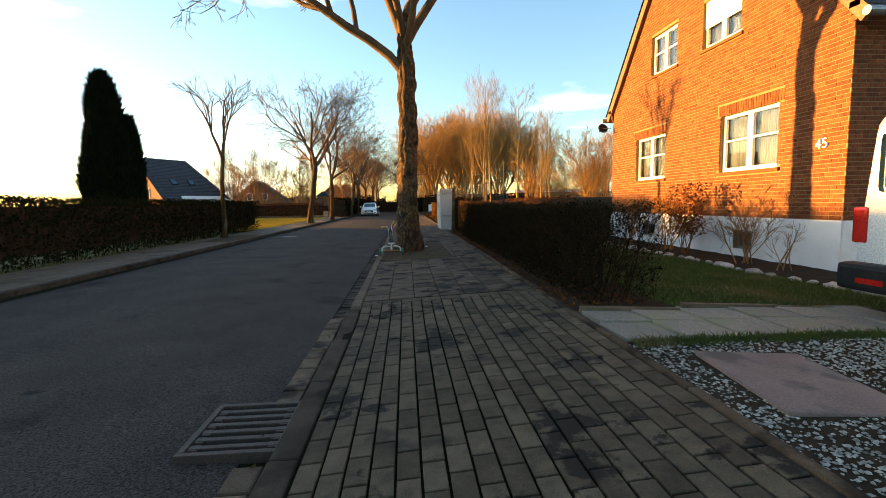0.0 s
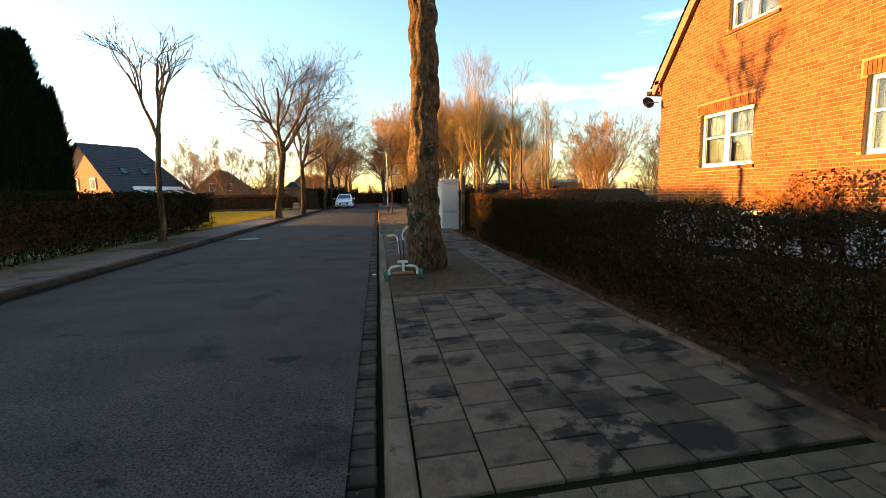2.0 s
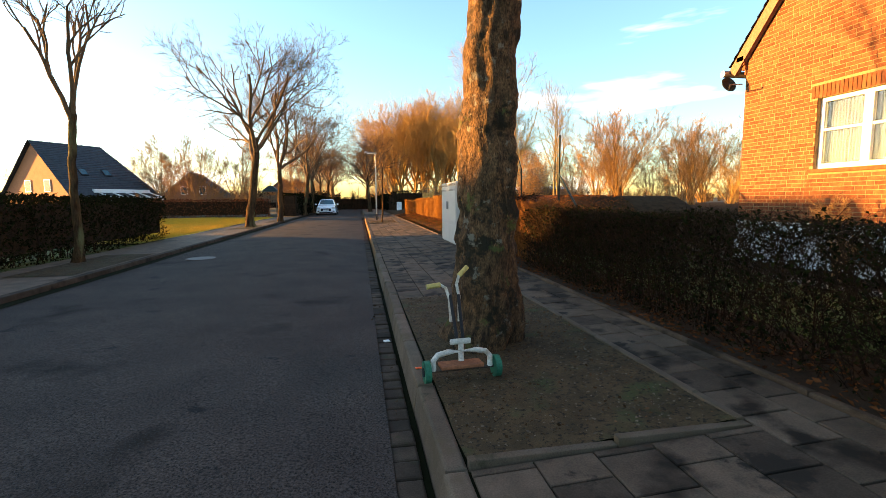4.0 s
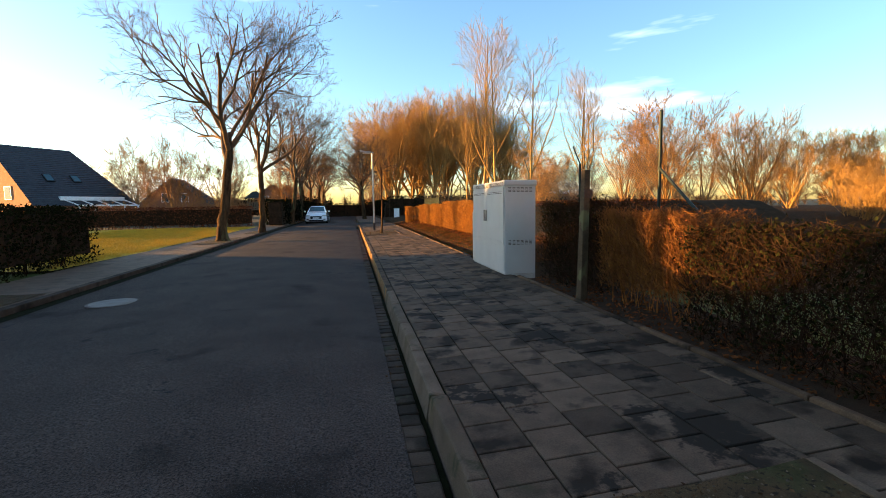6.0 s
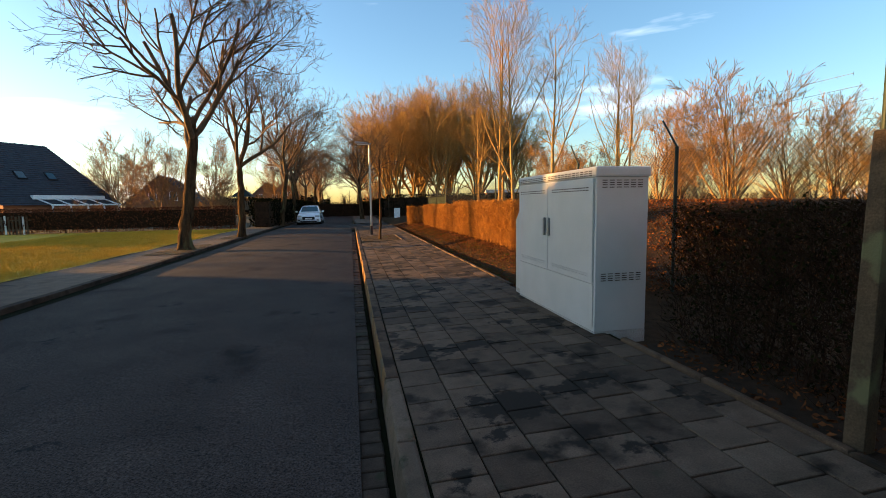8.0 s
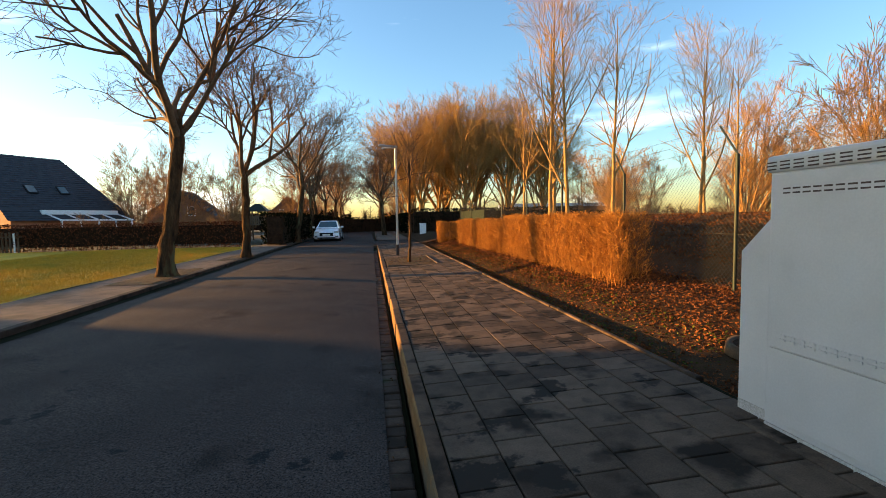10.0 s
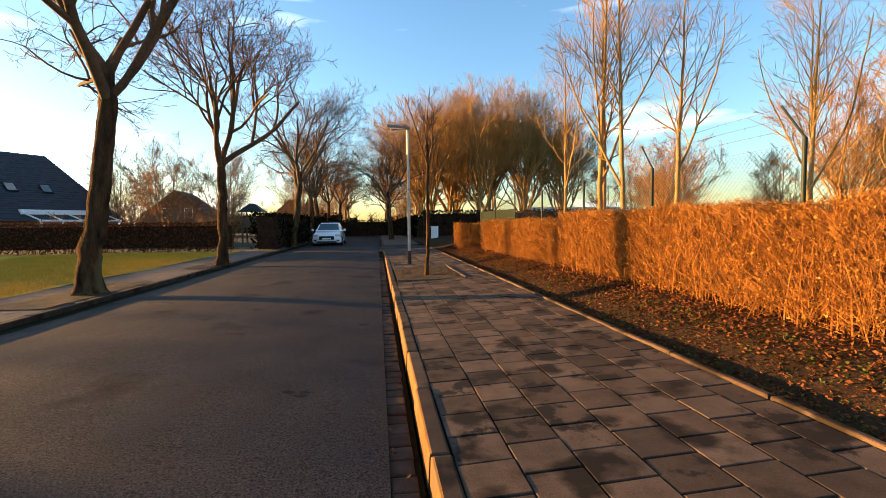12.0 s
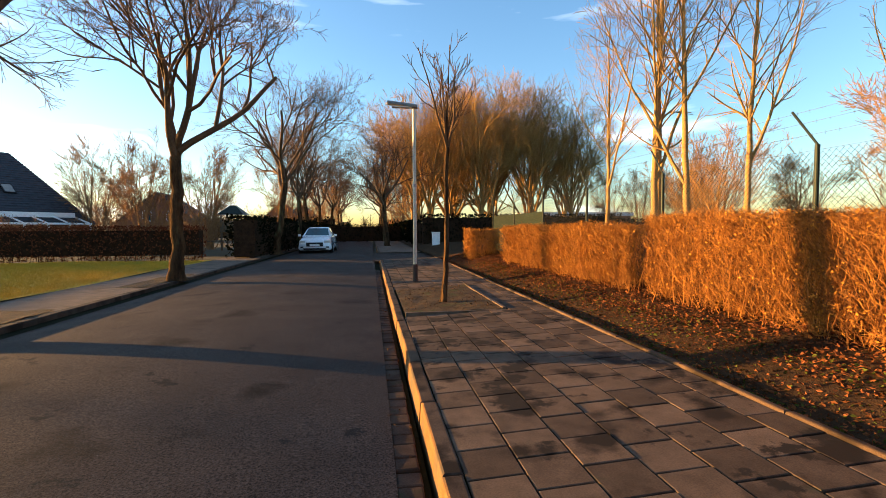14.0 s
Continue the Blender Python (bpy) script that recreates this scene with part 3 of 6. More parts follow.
def trunk_mesh(name, line, radius, rng, material, sides=18, flare=1.6, rough=0.06, ridges=0.0, flare_h=0.18):
    k = len(line)
    vs = []
    for j in range(k):
        h = line[j][2] - line[0][2]
        fl = 1 + (flare - 1) * math.exp(-h / flare_h)
        for i in range(sides):
            a = 2 * math.pi * i / sides
            root = 1 + (fl - 1) * (0.7 + 0.5 * math.sin(3 * a + 1.0))
            w = 1 + rough * (noise.noise(Vector((math.cos(a) * 2.2, math.sin(a) * 2.2, h * 1.3 + radius[0] * 30))) * 2)
            r = radius[j] * root * w
            if ridges:
                r += ridges * (abs(noise.noise(Vector((math.cos(a) * 5.5, math.sin(a) * 5.5, h * 2.2)))) * 2 - 0.6) + ridges * 0.6 * noise.noise(Vector((math.cos(a) * 14, math.sin(a) * 14, h * 9)))
            vs.append((line[j][0] + r * math.cos(a), line[j][1] + r * math.sin(a), line[j][2]))
    fs = [(j * sides + i, j * sides + (i + 1) % sides, (j + 1) * sides + (i + 1) % sides, (j + 1) * sides + i) for j in range(k - 1) for i in range(sides)]
    return from_arrays(name, vs, fs, material, smooth=True)


def tree_meshes(seed, height, fork, r0, limbs=5, limb_len=4.0, spread=38, up=0.10, levels=(7, 6, 5), lean=(0, 0), extra=(), bark="bark", twig="twig", lens=(0.45, 0.4, 0.42), twig_r=0.004, lo=0.0, wob=0.12, rough=0.06, limb_r=0.66, ridges=0.0, rings=26, sides=18, flare=1.6, flare_h=0.18):
    """A bare tree: a trunk mesh, and a crown of limbs, branches and twigs."""
    rng = np.random.default_rng(seed)
    k = rings
    top = height * 0.8
    h = np.linspace(0, 1, k) ** 1.15 * top
    line = np.zeros((k, 3))
    line[:, 2] = h
    sway = np.cumsum(rng.normal(scale=0.012 * math.sqrt(26 / k), size=(k, 2)), axis=0) * (r0 / 0.2 + 0.6)
    line[:, :2] = sway - sway[:1] + np.outer(h / height, lean)
    rad = np.where(h < fork, r0 * (1 - 0.25 * h / fork), r0 * 0.72 * np.clip(1 - (h - fork) / (top - fork), 0, 1) ** 0.9 + 0.012)
    tm = trunk_mesh("trunk", line, rad, rng, M[bark], sides=sides, rough=rough, ridges=ridges, flare=flare, flare_h=flare_h)
    above = line[h >= fork - 0.05]
    sub = np.linspace(0, len(above) - 1, 10)
    main = np.stack([np.interp(sub, np.arange(len(above)), above[:, c]) for c in range(3)], 1)[None]
    mr = np.interp(sub, np.arange(len(above)), rad[h >= fork - 0.05])[None]
    l1, q1 = sprout(main, mr, rng, limbs, lo, 0.8, limb_len, spread, up, 9, taper=0.22, thick=limb_r, wob=wob)
    for z, d, length, r1 in extra:
        # named main limbs: start height, first direction, length, radius
        p = np.array([np.interp(z, line[:, 2], line[:, 0]), np.interp(z, line[:, 2], line[:, 1]), z])
        d = np.array(d, float)
        pts = [p]
        for i in range(8):
            d = d / np.linalg.norm(d) + np.array([0, 0, 0.05]) + rng.normal(scale=0.09, size=3)
            p = p + d / np.linalg.norm(d) * length / 8
            pts.append(p)
        l1 = np.concatenate([l1, np.array(pts)[None]])
        q1 = np.concatenate([q1, (r1 * np.linspace(1, 0.28, 9))[None]])
    sets = [chains(l1, q1, 9 if extra else 7)]
    both = np.concatenate([l1, main[:, np.linspace(0, 9, 9).astype(int)]]), np.concatenate([q1, mr[:, np.linspace(0, 9, 9).astype(int)]])
    l2, q2 = sprout(*both, rng, levels[0], 0.15, 0.98, limb_len * lens[0], 42, up * 0.7, 6, taper=0.3, thick=0.6)
    sets.append(chains(l2, np.maximum(q2, twig_r * 1.6), 5))
    l3, q3 = sprout(l2, q2, rng, levels[1], 0.2, 1.0, limb_len * lens[0] * lens[1], 42, up * 0.5, 5, taper=0.4, thick=0.6)
    sets.append(chains(l3, np.maximum(q3, twig_r * 1.2), 4))
    if len(levels) > 2:
        l4, q4 = sprout(l3, q3, rng, levels[2], 0.25, 1.0, limb_len * lens[0] * lens[1] * lens[2] + 0.12, 40, up * 0.4, 4, taper=0.5, thick=0.6)
        sets.append(chains(l4, np.maximum(q4, twig_r), 3))
    vs, fs = join(*sets)
    cm = from_arrays("crown", vs, fs, M[twig], smooth=True)
    return tm, cm


def spreading_tree(seed, fork, r0, limbs, steps, lean=(0, 0), bark="bark", twig="street_twig", twig_r=0.005, rough=0.06, ridges=0.0, rings=26, sides=18, flare=1.6, flare_h=0.18, wob=0.13, up=0.05):
    """A bare tree whose trunk ends in a fork. limbs: start height, first direction, length, radius; steps: count, length and spread of each finer order."""
    rng = np.random.default_rng(seed)
    top = max(l[0] for l in limbs) + 0.25
    h = np.linspace(0, 1, rings) ** 1.15 * top
    trunk = np.zeros((rings, 3))
    trunk[:, 2] = h
    sway = np.cumsum(rng.normal(scale=0.012 * math.sqrt(26 / rings), size=(rings, 2)), axis=0) * (r0 / 0.2 + 0.6)
    trunk[:, :2] = sway - sway[:1] + np.outer(h / top, lean)
    rad = r0 * (1 - 0.24 * np.minimum(h / fork, 1)) * np.where(h > fork, 1 - 0.55 * np.clip((h - fork) / (top - fork + 1e-6), 0, 1), 1)
    tm = trunk_mesh("trunk", trunk, rad, rng, M[bark], sides=sides, rough=rough, ridges=ridges, flare=flare, flare_h=flare_h)
    lines, radii = [], []
    for z, d, length, r1 in limbs:
        p = np.array([np.interp(z, h, trunk[:, 0]), np.interp(z, h, trunk[:, 1]), z])
        d = np.array(d, float)
        pts = [p]
        for i in range(8):
            d = d / np.linalg.norm(d) + np.array([0, 0, up * 1.4]) + rng.normal(scale=0.1, size=3)
            p = p + d / np.linalg.norm(d) * length / 8
            pts.append(p)
        lines.append(pts)
        radii.append(r1 * np.linspace(1, 0.5, 9))
    l, q = np.array(lines), np.array(radii)
    sets = [chains(l, q, 9)]
    for i, (count, length, spread) in enumerate(steps):
        l, q = sprout(l, q, rng, count, 0.35 if i else 0.3, 1.0, length * 1.35, spread, up, 6 if i < 2 else 5 if i < 3 else 4, taper=0.5, thick=0.72, wob=wob)
        sets.append(chains(l, np.maximum(q, twig_r * (1.6 if i < 2 else 1.0)), 6 if i < 2 else 4 if i < 3 else 3))
    return tm, from_arrays("crown", *join(*sets), M[twig], smooth=True)


def ring_limbs(seed, n, z0, z1, tilt, length, r, lean=0.0):
    """Limbs set round a trunk at even turns: tilt is the angle from upright, in degrees."""
    rng = np.random.default_rng(seed)
    out = []
    for i in range(n):
        a = 2.4 * i + rng.uniform(-0.4, 0.4)
        t = radians(tilt * rng.uniform(0.6, 1.25))
        out.append((rng.uniform(z0, z1), (math.sin(t) * math.cos(a) + lean, math.sin(t) * math.sin(a), math.cos(t)), length * rng.uniform(0.8, 1.2), r * rng.uniform(0.75, 1.1)))
    return out


def plant(name, meshes, at, label, category="tree", group="", rz=0.0, s=1.0):
    ob = thing(name, label, category, at, group, rz=rz)
    ob.scale = (s, s, s)
    for me in meshes:
        mesh_ob(me.name.split(".")[0], me, ob)
    return ob


# ---------------------------------------------------------------- hedges
def hedge_parts(ob, seed, length, depth, height, leafn, twign, leafmat, twigmat, leaf=0.035, jitter=0.06, low=0.0, stems=14, upright=0.0, clump=0.0, core=False):
    """Fills a hedge that runs along local y from 0, front face at x = 0: stems, twigs and leaves."""
    rng = np.random.default_rng(seed)
    n = int(length * stems)
    base = np.stack([rng.uniform(0.25, 0.75, n) * depth, rng.uniform(0, length, n), np.zeros(n)], 1)
    if clump:
        # planted in a row, several stems from each root
        root = (np.round(base[:, 1] / clump) * clump).clip(0.15, length - 0.15)
        base[:, 1] = root + rng.normal(scale=0.06, size=n)
        base[:, 0] = 0.3 * depth + rng.normal(scale=0.07, size=n)
    tip = base + np.stack([rng.normal(scale=0.22, size=n) * depth, rng.normal(scale=0.24 if clump else 0.14, size=n), rng.uniform(0.75, 1.0, n) * height], 1)
    tip[:, 0] = np.clip(tip[:, 0], 0.04, depth - 0.04)
    tip[:, 1] = np.clip(tip[:, 1], 0.03, length - 0.03)
    mid = (base + tip) / 2 + rng.normal(scale=0.05, size=(n, 3))
    lines = np.stack([base, (base + mid) / 2 + rng.normal(scale=0.015, size=(n, 3)), mid, (mid + tip) / 2, tip], 1)
    rad = rng.uniform(0.005, 0.011 if clump else 0.014, n)[:, None] * np.linspace(1, 0.35, 5)[None]
    v, f = chains(lines, rad, 4)
    mesh_ob("stem", from_arrays("stem", v, f, M[twigmat]), ob)
    # twigs, denser towards the clipped faces
    t = twign
    p = np.stack([rng.uniform(0, 1, t), rng.uniform(0, length, t), rng.uniform(low, 1, t) ** 0.8 * height], 1)
    edge = rng.uniform(size=t)
    p[:, 0] = np.where(edge < 0.5, np.abs(rng.normal(scale=0.16, size=t)), np.where(edge < 0.7, 1 - np.abs(rng.normal(scale=0.16, size=t)), p[:, 0]))
    p[:, 0] = np.clip(p[:, 0], 0, 1) * depth
    d = np.stack([np.sign(depth * 0.5 - p[:, 0]) * -0.5 + rng.normal(scale=0.5, size=t), rng.normal(scale=0.55, size=t), rng.uniform(0.1, 1.3, t) + upright * rng.uniform(0, 1, t) ** 2], 1)
    d /= np.linalg.norm(d, axis=1, keepdims=True)
    q = p + d * rng.uniform(0.08, 0.28, t)[:, None]
    wave = 0.04 * np.sin(q[:, 1] * 2.1 + seed) + 0.025 * np.sin(q[:, 1] * 5.3)
    lim = height + wave + rng.normal(scale=jitter * 0.6, size=t)
    q[:, 2] = np.minimum(q[:, 2], lim)
    q[:, 0] = np.clip(q[:, 0], -jitter + wave, depth + jitter)
    q[:, 1] = np.clip(q[:, 1], -0.04, length + 0.04)
    bend = (p + q) / 2 + rng.normal(scale=0.022, size=(t, 3))
    bend[:, 2] = np.minimum(bend[:, 2], lim)
    v, f = chains(np.stack([p, bend, q], 1), np.tile([0.0032, 0.0023, 0.0013], (t, 1)), 3)
    mesh_ob("twig", from_arrays("twig", v, f, M[twigmat]), ob)
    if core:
        # added dark box stands for the shaded, dense middle of a thick hedge
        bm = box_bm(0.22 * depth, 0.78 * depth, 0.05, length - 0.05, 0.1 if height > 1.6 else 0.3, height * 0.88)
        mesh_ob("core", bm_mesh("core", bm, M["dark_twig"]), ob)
    if leafn:
        m = leafn
        i = rng.integers(0, t, m)
        fr = rng.uniform(0.2, 1.0, m)[:, None]
        c = p[i] * (1 - fr) + q[i] * fr + rng.normal(scale=0.012, size=(m, 3))
        v, f = leaves(c, np.full(m, leaf), rng)
        mesh_ob("foliage", from_arrays("foliage", v, f, M[leafmat]), ob)


def hedge(name, label, at, seed, length, depth, height, leafn, twign, leafmat, twigmat, rz=0.0, leaf=0.035, **kw):
    ob = thing(name, label, "hedge", at, rz=rz)
    hedge_parts(ob, seed, length, depth, height, leafn, twign, leafmat, twigmat, leaf=leaf, **kw)
    return ob


# ---------------------------------------------------------------- ground
def sheet(name, x0, x1, y0, y1, zf, material, nx, ny, label="", category="", thick=0.0):
    xs, ys = np.linspace(x0, x1, nx + 1), np.linspace(y0, y1, ny + 1)
    vs = [(x, y, zf(x, y)) for y in ys for x in xs]
    w = nx + 1
    fs = [(j * w + i, j * w + i + 1, (j + 1) * w + i + 1, (j + 1) * w + i) for j in range(ny) for i in range(nx)]
    ob = new(name, from_arrays(name, vs, fs, material, smooth=True))
    return tagged(ob, label, category, kind="structure")


def smooth01(t):
    t = min(max(t, 0.0), 1.0)
    return t * t * (3 - 2 * t)


def pave_z(x, y):
    """Height of the right-hand pavement; lowered at the kerb along the driveway."""
    up = smooth01((y - 6.0) / 0.8)
    return (-0.07 + 0.16 * x / 2.1) * (1 - up) + 0.09 * x / 2.1 * up


def road_z(x, y):
    t = (x + 2.85) / 2.5
    return -0.072 - 0.063 * t * t + 0.008 * noise.noise(Vector((x * 0.5, y * 0.3, 0)))


def field_z(x, y):
    z = -0.2
    if y > 21.8 and x < 12:
        z = 0.06 + 0.3 * smooth01((x - 2.15) / 1.6) * smooth01((y - 21.8) / 2.0) - 0.02
    if x > 4.3:
        z += 1.0 * smooth01((x - 4.5) / 3.0) * smooth01((y - 21.5) / 3.0) * smooth01((60 - y) / 15)
    return z + 0.05 * noise.noise(Vector((x * 0.15, y * 0.15, 3)))


ground = new("ground", from_arrays("ground", [(-3000, -3000, -0.34), (3000, -3000, -0.34), (3000, 3000, -0.34), (-3000, 3000, -0.34)], [(0, 1, 2, 3)], M["field"]))
tagged(ground, "rough winter grassland reaching the horizon", "ground", kind="structure")
sheet("road", -5.32, -0.33, -14, 190, road_z, M["asphalt"], 16, 300, "worn grey asphalt street with dark patches", "road")
sheet("pavement", -0.09, 2.12, -14, 45, lambda x, y: pave_z(x, y) - 0.018, M["joint"], 8, 240, "concrete slab pavement with mossy joints", "pavement")
sheet("side_road", -0.33, 40, 45, 51, lambda x, y: -0.06, M["asphalt"], 8, 4, "asphalt side street in shade", "road")
sheet("far_pavement", -0.1, 2.2, 51, 190, lambda x, y: -0.02, M["leftpav"], 3, 40, "grey pavement beyond the side street", "pavement")
sheet("left_pavement", -7.1, -5.44, -14, 190, lambda x, y: -0.045 + 0.006 * noise.noise(Vector((x, y * 0.7, 5))), M["leftpav"], 6, 160, "grey pavement across the street", "pavement")
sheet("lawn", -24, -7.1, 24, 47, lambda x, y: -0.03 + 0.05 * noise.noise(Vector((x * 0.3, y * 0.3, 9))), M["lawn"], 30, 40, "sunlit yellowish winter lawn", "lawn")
sheet("left_garden", -30, -7.1, -14, 24, lambda x, y: -0.06, M["grass"], 4, 6, "garden grass behind the hedge", "lawn")
sheet("bank", 2.18, 60, 18.2, 70, field_z, M["bank"], 70, 80, "bare earth bank covered with dead leaves", "ground")


def garden_z(x, y):
    return 0.06 - 0.26 * smooth01((x - 3.2) / 4.5) + 0.015 * noise.noise(Vector((x * 1.5, y * 1.5, 2)))


sheet("garden_lawn", 2.18, 8.2, 5.5, 18.2, garden_z, M["grass"], 40, 70, "dark green lawn in front of the house", "lawn")
sheet("hedge_bed", 2.16, 3.2, 5.62, 19.6, lambda x, y: garden_z(x, y) + 0.014 + 0.012 * noise.noise(Vector((x * 6, y * 6, 4))), M["soil"], 10, 120, "bare dark soil under the garden hedge", "bed")
sheet("back_garden", 8.2, 50, 18.0, 18.4, lambda x, y: -0.2, M["grass"], 4, 2, "grass behind the house", "lawn")
sheet("gravel_bed", 2.12, 12, -14, 5.5, lambda x, y: 0.07 - 0.2 * smooth01((x - 3.2) / 5.5) + 0.01 * noise.noise(Vector((x * 3, y * 3, 1))), M["soil"], 40, 60, "gravel drive with pebbles", "ground")


# ---------------------------------------------------------------- house
WX, HY0, HY1, PL, EAVE, BASE = 8.1, 8.75, 17.75, 0.72, 4.4, -0.35
HC = (HY0 + HY1) / 2
SLOPE = 1.2
APEX = EAVE + SLOPE * (HY1 - HC)
OPEN = [(10.25, 12.0, 1.76, 3.08), (14.35, 16.05, 1.76, 3.08), (11.45, 12.8, 4.85, 6.0), (13.9, 15.25, 4.85, 6.0)]
CELLAR = [(10.8, 11.4, 0.0, 0.42), (14.75, 15.45, 0.05, 0.42)]


def gable_half(z):
    return HY1 - HC if z <= EAVE else max((APEX - z) / SLOPE, 0.0)


def wall_strips(y0, y1, z0, z1, holes, step):
    """Rectangles that tile a wall round its holes, row by row."""
    cuts = sorted({z0, z1, *[h[2] for h in holes], *[h[3] for h in holes], *np.arange(z0, z1, step).round(3).tolist()})
    cuts = [c for c in cuts if z0 <= c <= z1]
    for a, b in zip(cuts, cuts[1:]):
        if b - a < 1e-4:
            continue
        spans = [(y0, y1)]
        for h in holes:
            if h[2] < b - 1e-4 and h[3] > a + 1e-4:
                spans = [s for u, v in spans for s in ((u, min(v, h[0])), (max(u, h[1]), v)) if s[1] - s[0] > 1e-4]
        for u, v in spans:
            yield u, v, a, b


house = thing("house", "red brick gabled house with white plinth and white windows", "house", (0, 0, 0))
bm = bmesh.new()
for u, v, a, b in wall_strips(HY0, HY1, BASE, EAVE, OPEN + CELLAR, 10.0):
    add_box(bm, WX, WX + 0.3, u, v, a, b)
for u, v, a, b in wall_strips(-50, 50, EAVE, APEX, OPEN, 0.1):
    w = gable_half((a + b) / 2)
    u, v = max(u, HC - w), min(v, HC + w)
    if v - u > 0.01:
        add_box(bm, WX, WX + 0.3, u, v, a, b)
add_box(bm, WX + 0.3, WX + 11, HY0, HY0 + 0.3, BASE, EAVE)
add_box(bm, WX + 0.3, WX + 11, HY1 - 0.3, HY1, BASE, EAVE)
add_box(bm, WX + 10.7, WX + 11, HY0 + 0.3, HY1 - 0.3, BASE, EAVE)
part("wall", bm, M["mortar"], house)
for u, v, a, b in wall_strips(HY0 - 0.02, HY1 + 0.02, BASE, PL, CELLAR, 10.0):
    part("plinth", box_bm(WX - 0.03, WX - 0.003, u, v, a, b), M["plaster"], house, "white painted plaster plinth")
part("plinth", box_bm(WX - 0.003, WX + 11, HY0 - 0.03, HY0 - 0.003, BASE, PL), M["plaster"], house, "white painted plaster plinth")
# roof: two tiled slopes with a verge
for sgn, nm in ((1, "roof"), (-1, "roof")):
    vs, fs = [], []
    n = 34
    run = (HY1 - HC) + 0.35
    for i in range(n):
        t0, t1 = i / n, (i + 1) / n
        for t, dz in ((t0, 0.05), (t1, 0.085)):
            yy = HC + sgn * run * t
            zz = APEX + 0.12 - SLOPE * run * t + dz
            vs += [(WX - 0.16, yy, zz), (WX + 11.2, yy, zz)]
        k = len(vs) - 4
        fs += [(k, k + 1, k + 3, k + 2)]
        if i:
            fs += [(k - 2, k - 1, k + 1, k)]
    part_me = from_arrays("roof", vs, fs, M["rooftile"])
    mesh_ob("roof", part_me, house, "dark clay tile roof slope")
    bm = bmesh.new()
    a, b = Vector((WX - 0.12, HC, APEX + 0.12)), Vector((WX - 0.12, HC + sgn * run, APEX + 0.12 - SLOPE * run))
    d = (b - a).normalized()
    up = Vector((0, -d.z * sgn, d.y * sgn))
    q = [a + up * 0.02, b + up * 0.02, b - up * 0.2, a - up * 0.2]
    f0 = [bm.verts.new(p) for p in q]
    f1 = [bm.verts.new(p + Vector((0.1, 0, 0))) for p in q]
    bm.faces.new(f0)
    bm.faces.new(f1[::-1])
    for i in range(4):
        bm.faces.new((f0[i], f0[(i + 1) % 4], f1[(i + 1) % 4], f1[i]))
    part("verge", bm, M["far"], house, "brown verge board")
    bm = bmesh.new()
    ge = HC + sgn * (run + 0.06)
    gz = APEX + 0.12 - SLOPE * run - 0.04
    add_cyl(bm, (WX - 0.25, ge, gz), (WX + 11.2, ge, gz), 0.075, n=14)
    part("gutter", bm, M["zinc"], house, "grey zinc gutter")
    bm = bmesh.new()
    for j in range(4):
        add_box(bm, WX - 0.03 - 0.03 * j, WX - 0.003, *sorted((HC + sgn * (HY1 - HC - 0.02), HC + sgn * (HY1 - HC + 0.02 + 0.05 * j))), EAVE - 0.45 + 0.1 * j, EAVE - 0.352 + 0.1 * j)
    part("corbel", bm, M["brick_far"], house, "stepped brick corbel")


def window(y0, y1, z0, z1, shutter=False, deco=True):
    w = attach(new("window"), house)
    x = WX + 0.09
    bm = bmesh.new()
    fw = 0.075
    for b in ((y0, y1, z0, z0 + fw + 0.02), (y0, y1, z1 - fw, z1), (y0, y0 + fw, z0 + fw + 0.02, z1 - fw), (y1 - fw, y1, z0 + fw + 0.02, z1 - fw)):
        add_box(bm, x, x + 0.07, *b, bevel=0.006)
    yc = (y0 + y1) / 2
    add_box(bm, x - 0.012, x + 0.06, yc - 0.075, yc + 0.075, z0 + fw + 0.02, z1 - fw, bevel=0.006)
    part("frame", bm, M["white"], w, "white painted window frame")
    zm = z0 + (z1 - z0) * 0.55
    for a, b in ((y0 + fw, yc - 0.075), (yc + 0.075, y1 - fw)):
        part("bar", box_bm(x + 0.008, x + 0.05, a, b, zm - 0.022, zm + 0.022, 0.004), M["white"], w)
        p = part("pane", box_bm(x + 0.03, x + 0.038, a, b, z0 + fw, z1 - fw), M["glass"], w, "reflecting glass pane")
        p.visible_shadow = False
    part("sill", box_bm(WX - 0.05, WX + 0.09, y0 - 0.08, y1 + 0.08, z0 - 0.075, z0 - 0.001, 0.008), M["brick_far"], w, "brick window sill")
    # the room's darkness is only this black panel
    part("room", box_bm(x + 0.5, x + 0.55, y0 - 0.3, y1 + 0.3, z0 - 0.3, z1 + 0.3), M["dark"], w, "black panel standing in for the unlit room")
    rng = np.random.default_rng(int(y0 * 10))
    for a, b in ((y0 + 0.05, yc - 0.04), (yc + 0.04, y1 - 0.05)):
        k = 44
        t = np.linspace(a, b, k)
        xs = x + 0.14 + 0.016 * np.sin(np.arange(k) * 1.9) + rng.normal(scale=0.004, size=k)
        vs = [(xs[i], t[i], z) for z in (z0 + 0.08, z1 - 0.05) for i in range(k)]
        fs = [(i, i + 1, k + 1 + i, k + i) for i in range(k - 1)]
        mesh_ob("curtain", from_arrays("curtain", vs, fs, M["curtain"], True), w, "pale gathered net curtain")
    if shutter:
        z = z1
        while z > z0 + 0.45 * (z1 - z0):
            part("shutter_slat", box_bm(x - 0.04, x - 0.025, y0 + 0.03, y1 - 0.03, z - 0.046, z - 0.004, 0.004), M["white"], w, "slat of a half lowered white roller shutter")
            z -= 0.05
    return w


